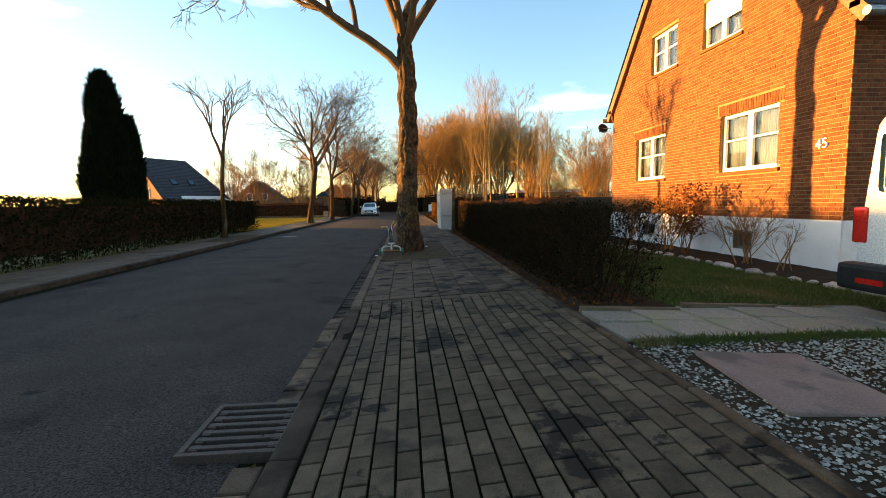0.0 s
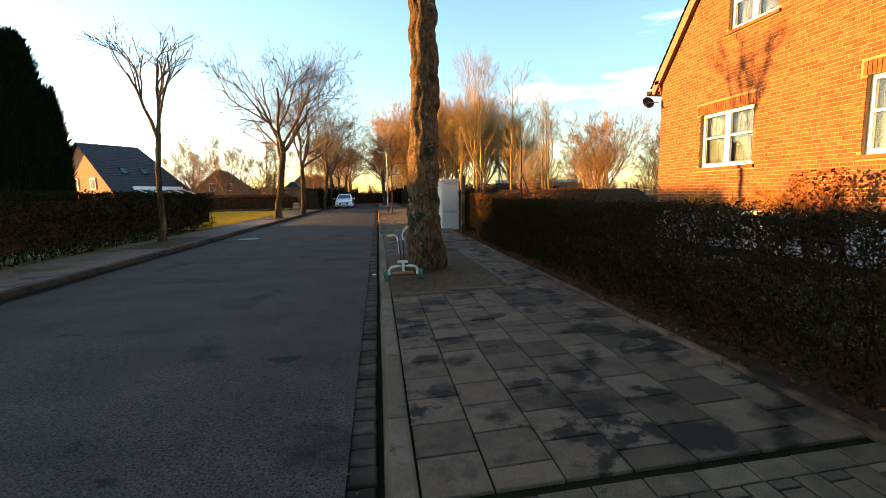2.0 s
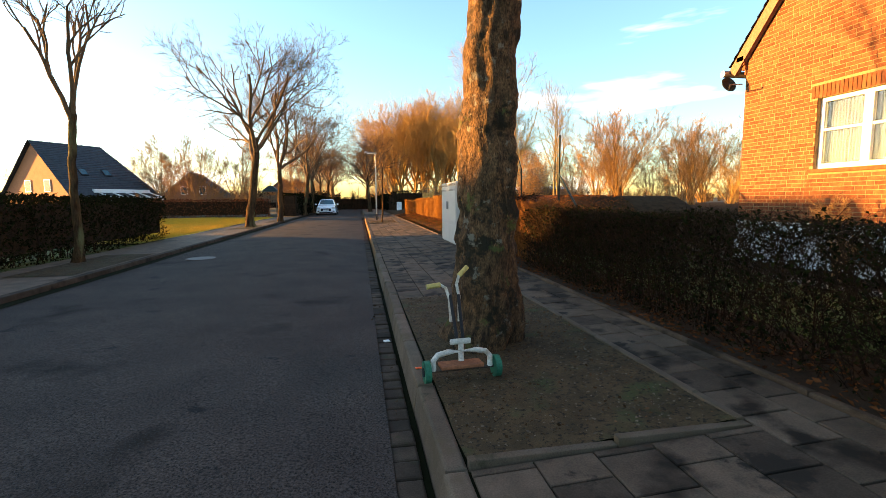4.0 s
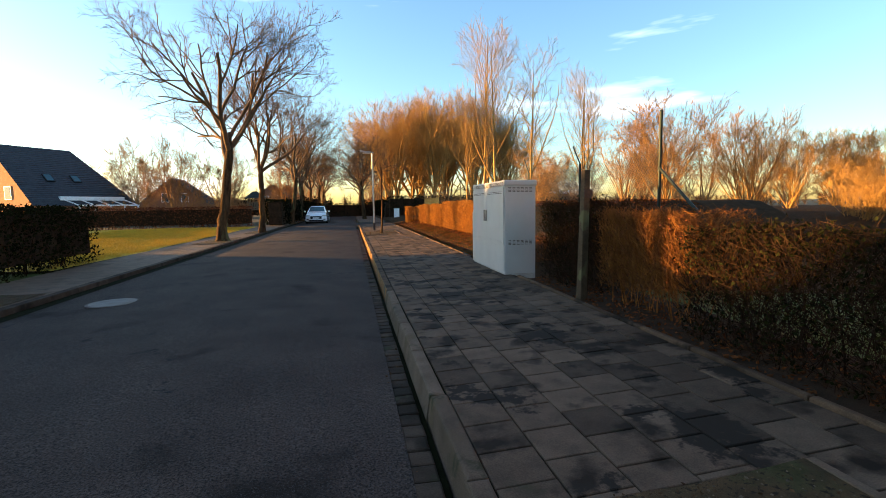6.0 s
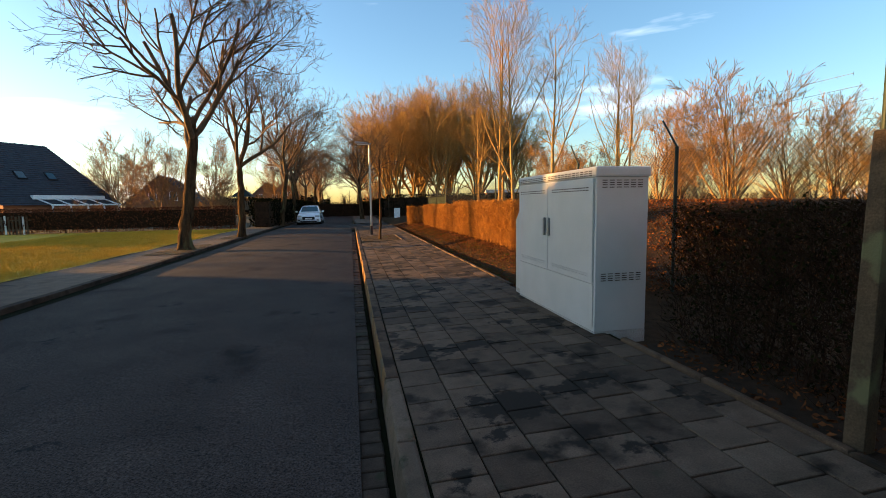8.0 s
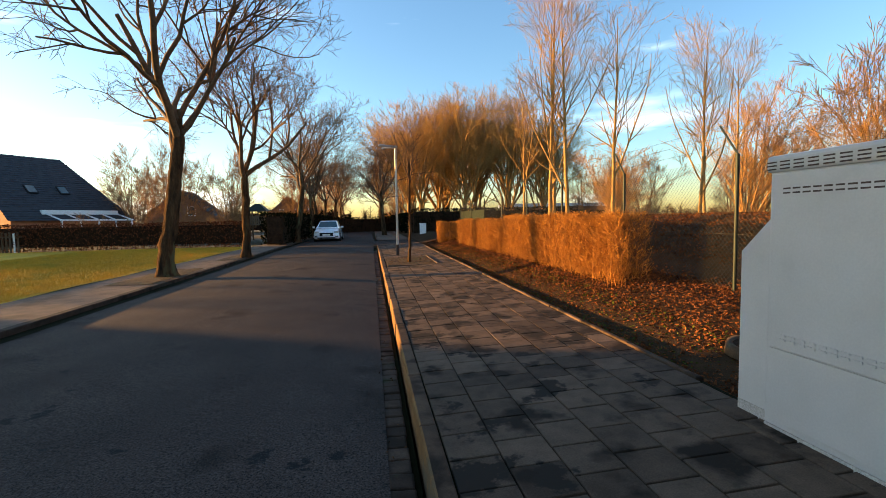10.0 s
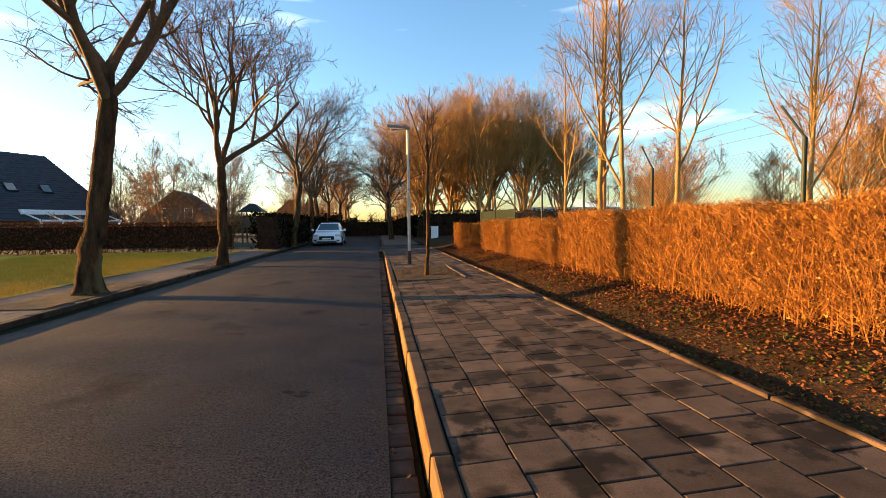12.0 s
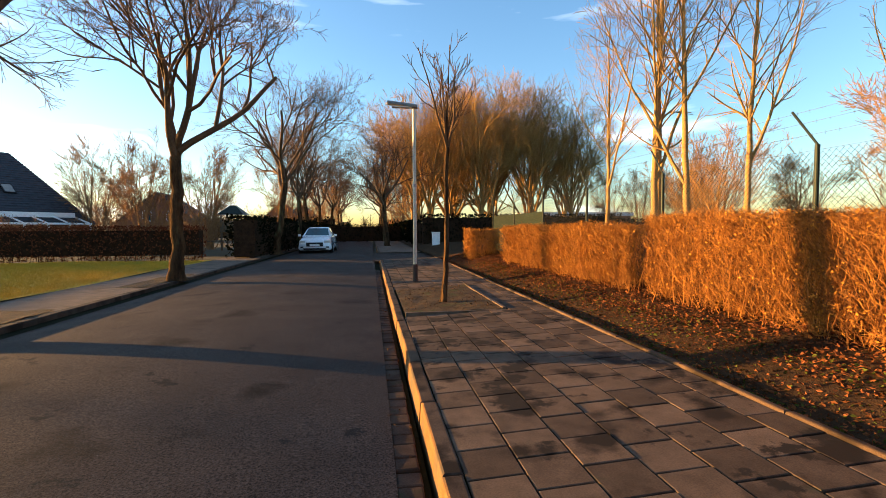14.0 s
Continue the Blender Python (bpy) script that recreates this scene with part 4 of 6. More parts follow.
for i, o in enumerate(OPEN):
    window(*o, shutter=(i == 2))
    if i < 2:
        # soldier course over the opening
        lin = attach(new("lintel"), house, "upright soldier course of bricks")
        me = bm_mesh("brick", box_bm(WX - 0.012, WX + 0.02, 0, 0.062, o[3] + 0.005, o[3] + 0.235), M["brick"])
        y = o[0] - 0.12
        while y < o[1] + 0.06:
            mesh_ob("brick", me, lin).location = (0, y, 0)
            y += 0.075
for o in CELLAR:
    c = attach(new("cellar_window"), house)
    bm = bmesh.new()
    for b in ((o[0], o[1], o[2], o[2] + 0.05), (o[0], o[1], o[3] - 0.05, o[3]), (o[0], o[0] + 0.05, o[2] + 0.05, o[3] - 0.05), (o[1] - 0.05, o[1], o[2] + 0.05, o[3] - 0.05)):
        add_box(bm, WX + 0.1, WX + 0.14, *b)
    part("frame", bm, M["zinc"], c)
    part("pane", box_bm(WX + 0.15, WX + 0.16, o[0], o[1], o[2], o[3]), M["teal"], c, "dark cellar pane")


def text_mesh(txt, size, m, material, depth=0.004):
    cu = bpy.data.curves.new("lettering", "FONT")
    cu.body, cu.size, cu.extrude = txt, size, depth
    tmp = bpy.data.objects.new("lettering", cu)
    me = bpy.data.meshes.new_from_object(tmp)
    bpy.data.objects.remove(tmp)
    me.transform(m)
    me.materials.clear()
    me.materials.append(material)
    return me


face_w = Matrix(((0, 0, -1, 0), (-1, 0, 0, 0), (0, 1, 0, 0), (0, 0, 0, 1)))      # letters upright on a wall that looks to -x
num = thing("house_number", "white house number 45 on the brick wall", "number sign", (0, 0, 0))
mesh_ob("digits", text_mesh("45", 0.26, Matrix.Translation((WX - 0.02, 9.35, 2.0)) @ face_w @ pose(0, 0, 0, 0, 0, 6), M["white"], 0.012), num)

dish_at = (7.75, 17.85, 3.75)
dish = thing("satellite_dish", "grey satellite dish on the house corner", "satellite dish", dish_at)
dish.scale = (0.72, 0.72, 0.72)
bm = bmesh.new()
bmesh.ops.create_uvsphere(bm, u_segments=20, v_segments=10, radius=0.42)
bmesh.ops.delete(bm, geom=[v for v in bm.verts if v.co.z > -0.27], context="VERTS")
bmesh.ops.translate(bm, verts=bm.verts, vec=(0, 0, 0.35))
bmesh.ops.solidify(bm, geom=bm.faces[:], thickness=0.012)
bmesh.ops.rotate(bm, verts=bm.verts, cent=(0, 0, 0), matrix=Matrix.Rotation(radians(70), 3, "X") @ Matrix.Rotation(radians(-20), 3, "Z"))
part("reflector", bm, M["greenpost"], dish, "dark dish reflector")
part("arm", cyl_bm((0, 0, -0.2), (-0.35, -0.45, -0.22), 0.012), M["black"], dish)
part("receiver", cyl_bm((-0.35, -0.45, -0.22), (-0.38, -0.5, -0.14), 0.035), M["black"], dish)
part("bracket", cyl_bm((0, 0, 0), (0.4, -0.1, 0), 0.02), M["zinc"], dish)

# ---------------------------------------------------------------- equipment cabinet
CX, CY0, CY1 = 1.95, 19.95, 21.96
cab = thing("utility_cabinet", "light grey steel street equipment cabinet with two doors", "cabinet", (CX, CY0, 0.05))
L, D, H = CY1 - CY0, 0.55, 1.65
part("body", box_bm(0.0, D, 0, L, 0.05, H - 0.08, 0.008), M["cabinet"], cab)
bm = bmesh.new()
add_box(bm, -0.02, D + 0.02, -0.02, L + 0.02, H - 0.1, H, 0.025)
part("lid", bm, M["cabinet"], cab, "shallow sloped grey lid")
part("plinth", box_bm(-0.005, D, 0, L, -0.08, 0.05, 0.004), M["plinth"], cab, "dirty concrete plinth")
part("lower_panel", box_bm(-0.012, -0.001, 0.03, L - 0.03, 0.09, 0.52, 0.004), M["cabinet"], cab)
mid = L * 0.525
for a, b, hy in ((0.03, mid - 0.004, mid - 0.06), (mid + 0.004, L - 0.03, mid + 0.06)):
    dr = attach(new("door", bm_mesh("door", box_bm(-0.022, -0.001, a, b, 0.53, H - 0.11, 0.006), M["cabinet"])), cab)
    part("handle", box_bm(-0.055, -0.0225, hy - 0.014, hy + 0.014, 0.93, 1.14, 0.01), M["zinc"], dr, "worn grey lever handle")
    bm = bmesh.new()
    for z in (H - 0.2, H - 0.225):
        y = a + 0.08
        while y < b - 0.12:
            add_box(bm, -0.0245, -0.0225, y, y + 0.045, z, z + 0.009)
            y += 0.06
    tagged(part("vent", bm, M["iron"], dr), kind="stuff")
    bm = bmesh.new()
    for z in (0.58, 0.605):
        y = a + 0.08
        while y < b - 0.12:
            add_box(bm, -0.029, -0.0225, y, y + 0.045, z, z + 0.012)
            y += 0.06
    tagged(part("lower_vent", bm, M["cabinet"], dr), kind="stuff")
bm = bmesh.new()
for z in (H - 0.085, H - 0.065, H - 0.045):
    for a, b in ((0.05, mid - 0.05), (mid + 0.05, L - 0.05)):
        y = a
        while y < b:
            add_box(bm, -0.0235, -0.0205, y, y + 0.06, z, z + 0.008)
            y += 0.085
for z in [H - 0.2 + 0.022 * i for i in range(4)] + [0.55 + 0.022 * i for i in range(4)]:
    for i in range(6):
        add_box(bm, 0.06 + 0.075 * i, 0.11 + 0.075 * i, -0.004, -0.001, z, z + 0.008)
tagged(part("louvre", bm, M["iron"], cab), kind="stuff")
bm = bmesh.new()
add_box(bm, 0.03, D - 0.03, L + 0.003, L + 0.24, 0.1, 1.08, 0.006)
for v in bm.verts:
    if v.co.z > 0.9 and v.co.y < L + 0.1:
        v.co.z += 0.22
part("side_housing", bm, M["cabinet"], cab, "lower side housing with a sloped top")
part("side_plinth", box_bm(0.03, D - 0.03, L + 0.003, L + 0.24, -0.08, 0.099), M["plinth"], cab)

# ---------------------------------------------------------------- fence
FX = 4.4
fence = thing("chain_link_fence", "green chain-link fence with barbed wire outriggers", "fence", (FX, 0, 0))


def fence_base(y):
    return field_z(FX, y)


def fpost(y, top=2.15, arm=True):
    z = fence_base(y) - 0.1
    p = attach(new("post", bm_mesh("post", cyl_bm((0, y, z), (0, y, top), 0.026, n=12), M["greenpost"])), fence)
    if arm:
        part("outrigger", cyl_bm((0, y, top), (-0.02, y + 0.3, top + 0.42), 0.014, n=8), M["greenpost"], p)
    return p


for y in (22.0, 25.0, 27.75, 30.65, 33.35, 36.1, 38.8, 41.5, 44.2):
    fpost(y)
end = fpost(19.3, 2.78, False)
part("brace", cyl_bm((-0.01, 19.3, 1.85), (-0.01, 17.6, 0.5), 0.024, n=8), M["greenpost"], end, "slanting brace tube")
rng = np.random.default_rng(5)
p0, p1 = [], []
zl, zh = 0.1, 2.08
for y in np.arange(19.3 - 2.0, 44.2, 0.075):
    for s in (1, -1):
        a = (y if s > 0 else y + (zh - zl))
        b = a + s * (zh - zl)
        za, zb = zl, zh
        lo, hi = 19.3, 44.2
        if min(a, b) < lo or max(a, b) > hi:
            # clip to the ends
            ts = [0.0, 1.0]
            for lim in (lo, hi):
                t = (lim - a) / (b - a)
                if 0 < t < 1:
                    ts.append(t)
            ts = sorted(t for t in ts if lo - 1e-6 <= a + t * (b - a) <= hi + 1e-6)
            if len(ts) < 2:
                continue
            a, b, za, zb = a + ts[0] * (b - a), a + ts[-1] * (b - a), zl + ts[0] * (zh - zl), zl + ts[-1] * (zh - zl)
        p0.append((0.004 * s, a, za))
        p1.append((0.004 * s, b, zb))
v, f = tubes(p0, p1, 0.002, 0.002, 3)
tagged(mesh_ob("mesh_wire", from_arrays("mesh_wire", v, f, M["wire"]), fence, "diamond wire mesh"), kind="stuff")
for z, dy in ((2.1, 0.0), (1.1, 0.0), (2.28, 0.1), (2.42, 0.2), (2.55, 0.28)):
    ys = np.arange(19.3, 44.2, 0.55)
    pts = np.stack([np.full(len(ys), -0.01 - dy * 0.05), ys + dy, z - 0.015 * np.abs(np.sin(ys * 1.1))], 1)
    v, f = tubes(pts[:-1], pts[1:], 0.002, 0.002, 3)
    sets = [(v, f)]
    if dy:
        b = np.repeat(pts, 3, 0) + np.stack([np.zeros(len(pts) * 3), np.tile([0, 0.15, 0.3], len(pts)), np.zeros(len(pts) * 3)], 1)
        sets.append(tubes(b - [0, 0, 0.02], b + [0.01, 0.01, 0.02], 0.0015, 0.0015, 3))
    tagged(mesh_ob("strand", from_arrays("strand", *join(*sets), M["wire"]), fence), kind="stuff")

for y in (38.8, 41.5):
    part("screen", box_bm(0.012, 0.018, y + 0.05, y + 2.65, 0.35, 1.72), M["screen"], fence, "dark green privacy screen")

post = thing("concrete_post", "weathered brown concrete fence post leaning in the hedge", "post", (2.2, 17.75, 0.0), rz=8)
bm = box_bm(-0.05, 0.05, -0.05, 0.05, -0.1, 1.7, 0.012)
for v in bm.verts:
    v.co.x += 0.03 * v.co.z
    if v.co.z > 1.68:
        v.co.x *= 0.8
        v.co.y *= 0.8
part("shaft", bm, M["concpost"], post)
part("notch", box_bm(-0.02, 0.1, -0.06, -0.051, 1.36, 1.46), M["iron"], post, "rusty iron strap")

# ---------------------------------------------------------------- lamp, sapling, signs beyond
lamp = thing("street_lamp", "slim pale street lamp with a flat head over the road", "street lamp", (0.55, 36.9, -0.05))
part("pole", cyl_bm((0, 0, 0.45), (0, 0, 4.05), 0.045, 0.038, 16), M["pole"], lamp)
part("sleeve", cyl_bm((0, 0, -0.05), (0, 0, 0.47), 0.06, n=16), M["iron"], lamp, "dark base sleeve")
bm = bmesh.new()
add_box(bm, -0.62, 0.08, -0.11, 0.11, 4.05, 4.13, 0.03)
for v in bm.verts:
    v.co.z += -0.12 * min(v.co.x, 0)
    if v.co.x < -0.4:
        v.co.y *= 0.75
part("head", bm, M["lamphead"], lamp, "flat grey lamp head")
part("lens", box_bm(-0.5, -0.05, -0.08, 0.08, 4.06, 4.075), M["white"], lamp)
ring = part("collar", cyl_bm((0, 0, 2.25), (0, 0, 2.33), 0.05, n=16), M["zinc"], lamp)

box = thing("junction_box", "small white junction box by the side street", "junction box", (3.3, 53.0, -0.06))
part("body", box_bm(-0.22, 0.22, -0.15, 0.15, 0.0, 1.05, 0.02), M["white"], box)
part("cap", box_bm(-0.24, 0.24, -0.17, 0.17, 1.05, 1.1, 0.015), M["white"], box)


# ---------------------------------------------------------------- vehicles
def loft(rings, material, name):
    """A skin through rings of equal length."""
    n = len(rings[0])
    vs = [p for r in rings for p in r]
    fs = [(j * n + i, j * n + (i + 1) % n, (j + 1) * n + (i + 1) % n, (j + 1) * n + i) for j in range(len(rings) - 1) for i in range(n)]
    me = bpy.data.meshes.new(name)
    me.from_pydata(vs, [], fs + [tuple(range(n))[::-1], tuple((len(rings) - 1) * n + i for i in range(n))])
    me.update()
    bm = bmesh.new()
    bm.from_mesh(me)
    return bm


def section(w, z0, z1, round_=0.12, tuck=0.0, n=5):
    """A rounded cross-section in (x, z), from half width w; tuck narrows the top."""
    pts = []
    for cx, cz, a0 in ((w - round_, z0 + round_, -90), (w - round_ - tuck, z1 - round_, 0), (-(w - round_ - tuck), z1 - round_, 90), (-(w - round_), z0 + round_, 180)):
        for i in range(n):
            a = radians(a0 + 90 * i / (n - 1))
            pts.append((cx + round_ * math.cos(a), cz + round_ * math.sin(a)))
    return pts


def wheel(parent, x, y, r=0.31, w=0.2, side=1):
    t = attach(new("wheel", bm_mesh("wheel", cyl_bm((x - w / 2, y, r), (x + w / 2, y, r), r, n=28), M["tyre"])), parent)
    part("rim", cyl_bm((x + side * w / 2, y, r), (x + side * (w / 2 + 0.012), y, r), r * 0.66, n=20), M["alloy"], t)


car = thing("parked_car", "white hatchback parked facing along the street", "car", (-3.5, 52.0, -0.12))
prof = [(-0.02, 0.86, 0.24, 0.62, 0.03), (0.12, 0.88, 0.2, 0.78, 0.06), (0.6, 0.89, 0.2, 0.9, 0.08), (1.05, 0.9, 0.2, 0.96, 0.1), (1.8, 0.9, 0.2, 0.98, 0.1), (3.4, 0.9, 0.2, 0.99, 0.1), (4.1, 0.88, 0.22, 0.98, 0.08), (4.28, 0.84, 0.3, 0.85, 0.06)]
part("body", loft([[(x, y, z) for x, z in section(w, z0, z1, 0.13, tk)] for y, w, z0, z1, tk in prof], M["carwhite"], "body"), M["carwhite"], car, smooth=True)
cab_prof = [(1.05, 0.8, 0.92, 0.97, 0.02), (1.85, 0.78, 0.92, 1.43, 0.14), (2.4, 0.78, 0.92, 1.48, 0.16), (3.3, 0.77, 0.92, 1.46, 0.17), (4.1, 0.72, 0.92, 1.2, 0.1)]
part("cabin", loft([[(x, y, z) for x, z in section(w, z0, z1, 0.04 if i == 0 else 0.12, tk)] for i, (y, w, z0, z1, tk) in enumerate(cab_prof)], M["carwhite"], "cabin"), M["carwhite"], car, smooth=True)
bm = bmesh.new()
q = [(-0.66, 1.13, 1.0), (0.66, 1.13, 1.0), (0.56, 1.8, 1.4), (-0.56, 1.8, 1.4)]
fv = [bm.verts.new((x, y - 0.02, z + 0.015)) for x, y, z in q]
bv = [bm.verts.new((x, y + 0.03, z - 0.01)) for x, y, z in q]
bm.faces.new(fv)
bm.faces.new(bv[::-1])
for i in range(4):
    bm.faces.new((fv[i], fv[(i + 1) % 4], bv[(i + 1) % 4], bv[i]))
part("windscreen", bm, M["teal"], car, "bluish windscreen")
part("grille", box_bm(-0.45, 0.45, -0.045, 0.0, 0.42, 0.64, 0.03), M["black"], car, "dark front grille")
part("bumper_vent", box_bm(-0.6, 0.6, -0.04, 0.0, 0.24, 0.33, 0.02), M["black"], car)
part("number_plate", box_bm(-0.26, 0.26, -0.055, -0.0455, 0.44, 0.54), M["white"], car)
for s in (1, -1):
    part("headlight", box_bm(*sorted((s * 0.5, s * 0.82)), -0.02, 0.12, 0.62, 0.75, 0.03), M["alloy"], car, "clear headlight")
    part("fog_lamp", box_bm(*sorted((s * 0.6, s * 0.76)), -0.035, 0.02, 0.35, 0.42, 0.015), M["black"], car)
    part("mirror", box_bm(*sorted((s * 0.92, s * 1.08)), 1.35, 1.5, 0.95, 1.08, 0.03), M["carwhite"], car)
    for y in (0.8, 3.4):
        wheel(car, s * 0.82, y, side=s)

van = thing("parked_van", "white van parked in the gravel drive, rear to the street", "van", (4.84, 4.5, -0.08), rz=-90)
vp = [(0.0, 0.9, 0.42, 1.9, 0.12), (0.06, 0.95, 0.35, 1.97, 0.12), (1.0, 0.95, 0.35, 1.99, 0.12), (3.4, 0.95, 0.35, 1.99, 0.12), (4.0, 0.93, 0.35, 1.3, 0.1), (4.85, 0.88, 0.4, 1.05, 0.08)]
part("body", loft([[(x, y, z) for x, z in section(w, z0, z1, 0.16, tk)] for y, w, z0, z1, tk in vp], M["carwhite"], "body"), M["carwhite"], van, smooth=True)
part("bumper", box_bm(-0.96, 0.96, -0.14, 0.1, 0.34, 0.6, 0.05), M["black"], van, "dark plastic rear bumper")
part("rear_window", box_bm(-0.7, 0.7, -0.012, 0.02, 1.25, 1.78, 0.06), M["teal"], van, "tinted rear window")
part("handle_strip", box_bm(-0.6, 0.6, -0.025, 0.0, 1.0, 1.08, 0.015), M["black"], van)
pl = part("number_plate", box_bm(-0.26, 0.26, -0.02, -0.003, 0.84, 0.95), M["white"], van)
part("plate_band", box_bm(-0.26, -0.215, -0.023, -0.0205, 0.84, 0.95), M["blue"], pl, "blue band of the plate")
mesh_ob("lettering", text_mesh("K", 0.1, Matrix.Translation((-0.2, -0.024, 0.857)) @ pose(0, 0, 0, 90, 0, 0), M["black"], 0.001), pl)
for s in (1, -1):
    part("tail_light", box_bm(*sorted((s * 0.8, s * 0.94)), -0.02, 0.12, 0.78, 1.12, 0.025), M["redlamp"], van, "red tail light")
    part("reflector", box_bm(*sorted((s * 0.5, s * 0.75)), -0.148, -0.13, 0.42, 0.47), M["redlamp"], van)
    for y in (0.75, 3.75):
        wheel(van, s * 0.86, y, 0.32, 0.2, s)

# ---------------------------------------------------------------- big street tree and the others
big = plant("street_tree", spreading_tree(11, 4.5, 0.25, [(4.1, (-0.85, 0.05, 1.0), 4.6, 0.115), (4.75, (0.75, -0.25, 1.0), 3.8, 0.11), (4.95, (-0.4, 0.35, 1.0), 3.8, 0.12), (5.2, (0.3, 0.4, 1.0), 4.2, 0.13), (4.6, (0.35, -0.75, 0.85), 3.4, 0.085), (4.9, (-0.3, -0.5, 1.0), 3.6, 0.09)], [(5, 2.6, 40), (4, 1.7, 42), (4, 1.0, 44), (4, 0.55, 44), (3, 0.28, 44)], bark="lichen_bark", ridges=0.014, rings=110, sides=64, rough=0.08, flare=1.65, flare_h=0.4, twig_r=0.006, wob=0.17, up=0.02), (0.54, 12.33, 0.0), "large bare street tree with rough lichen-stained bark")
tm_b = spreading_tree(21, 3.5, 0.2, ring_limbs(5, 6, 3.1, 4.3, 40, 3.3, 0.1), [(3, 2.3, 36), (4, 1.6, 38), (4, 1.0, 40), (3, 0.6, 42), (3, 0.32, 42)], lean=(0.6, 0))
tm_c = spreading_tree(22, 3.2, 0.165, ring_limbs(8, 6, 2.9, 4.0, 37, 3.0, 0.085), [(3, 2.2, 35), (4, 1.5, 38), (4, 0.95, 40), (3, 0.55, 42), (3, 0.3, 42)])
tm_s = spreading_tree(23, 3.1, 0.09, ring_limbs(3, 5, 2.8, 3.5, 19, 2.0, 0.048, 0.08), [(3, 1.1, 28), (3, 0.7, 32), (3, 0.4, 34)], lean=(0.12, 0), twig_r=0.005)
plant("street_tree", tm_s, (-6.5, 19.65, -0.05), "slender young bare tree in the far pavement", rz=40, s=1.0)
plant("street_tree", tm_b, (-5.85, 32.7, -0.05), "bare street tree with lit brown trunk", group="street trees")
plant("street_tree", tm_c, (-5.4, 38.9, -0.05), "bare street tree with lit brown trunk", group="street trees")
far_spots = [(-5.3, 51.0, 1.0, 1), (-5.4, 59, 1.05, 0), (-5.6, 67, 1.0, 1), (-5.8, 77, 1.1, 0), (-6, 90, 1.1, 1), (-6, 105, 1.2, 0), (0.7, 60.5, 0.95, 1), (0.9, 73, 1.0, 0), (1.0, 86, 1.05, 1), (1.1, 101, 1.1, 0), (1.2, 120, 1.2, 1), (-6.3, 125, 1.2, 1)]
for i, (x, y, s, k) in enumerate(far_spots):
    plant("street_tree", (tm_c, tm_b)[k], (x, y, -0.05), "bare street tree further down the road", group="street trees", rz=77 * i, s=s)
sap = plant("sapling", tree_meshes(31, 4.3, 2.1, 0.045, limbs=8, limb_len=1.5, spread=28, up=0.2, levels=(5, 4), bark="bark", twig="street_twig", twig_r=0.003), (0.72, 33.75, 0.02), "thin young tree in a soil patch of the pavement", rz=10)

wood = [spreading_tree(41 + i, 2.2, 0.26, ring_limbs(60 + i, 13, 1.3, 5.2, 30, 6.2, 0.12), [(5, 3.6, 28), (4, 2.2, 32), (4, 1.3, 34), (3, 0.7, 36)], bark="wood_twig", twig="wood_twig", twig_r=0.0105, up=0.04, wob=0.1) for i in range(2)]
spots = [(4.6, 66, 0.92), (6.8, 70, 1.0), (8.8, 64, 0.95), (11.0, 69, 1.02), (13.2, 65, 0.97), (15.5, 71, 0.95), (18, 67, 0.85), (4.8, 78, 1.0), (9.5, 80, 1.05), (14, 82, 1.0), (21, 75, 0.9), (5.5, 92, 1.0), (12, 95, 1.0)]
for i, (x, y, s) in enumerate(spots):
    plant("wood_tree", wood[i % 2], (x, y, -0.2), "tall bare tree of the wood beyond the side street", group="wood", rz=51 * i, s=s)
birch = [tree_meshes(61 + i, 14.0, 2.4, 0.115, limb_r=0.42, limbs=13, limb_len=4.6, spread=33, up=0.07, levels=(6, 5), bark="birch", twig="birch", twig_r=0.005, wob=0.1, lo=0.08, lens=(0.5, 0.4, 0.42), extra=((1.6 + 0.9 * i, (0.45 - 0.9 * i, 0.25, 1.0), 7.5, 0.06),), lean=(0.3 - 0.6 * i, 0.2)) for i in range(2)]
for i, (x, y, s) in enumerate([(6.6, 36.9, 0.8), (6.85, 37.15, 0.7), (7.06, 36.3, 0.74), (9.24, 36.9, 0.72), (10.5, 33.5, 0.55), (10.85, 33.7, 0.5), (9.23, 30.5, 0.4), (5.8, 37.8, 0.5)]):
    plant("poplar", birch[i % 2], (x, y, 1.05), "slender pale-barked bare tree behind the fence", group="pale trees", rz=67 * i, s=s)


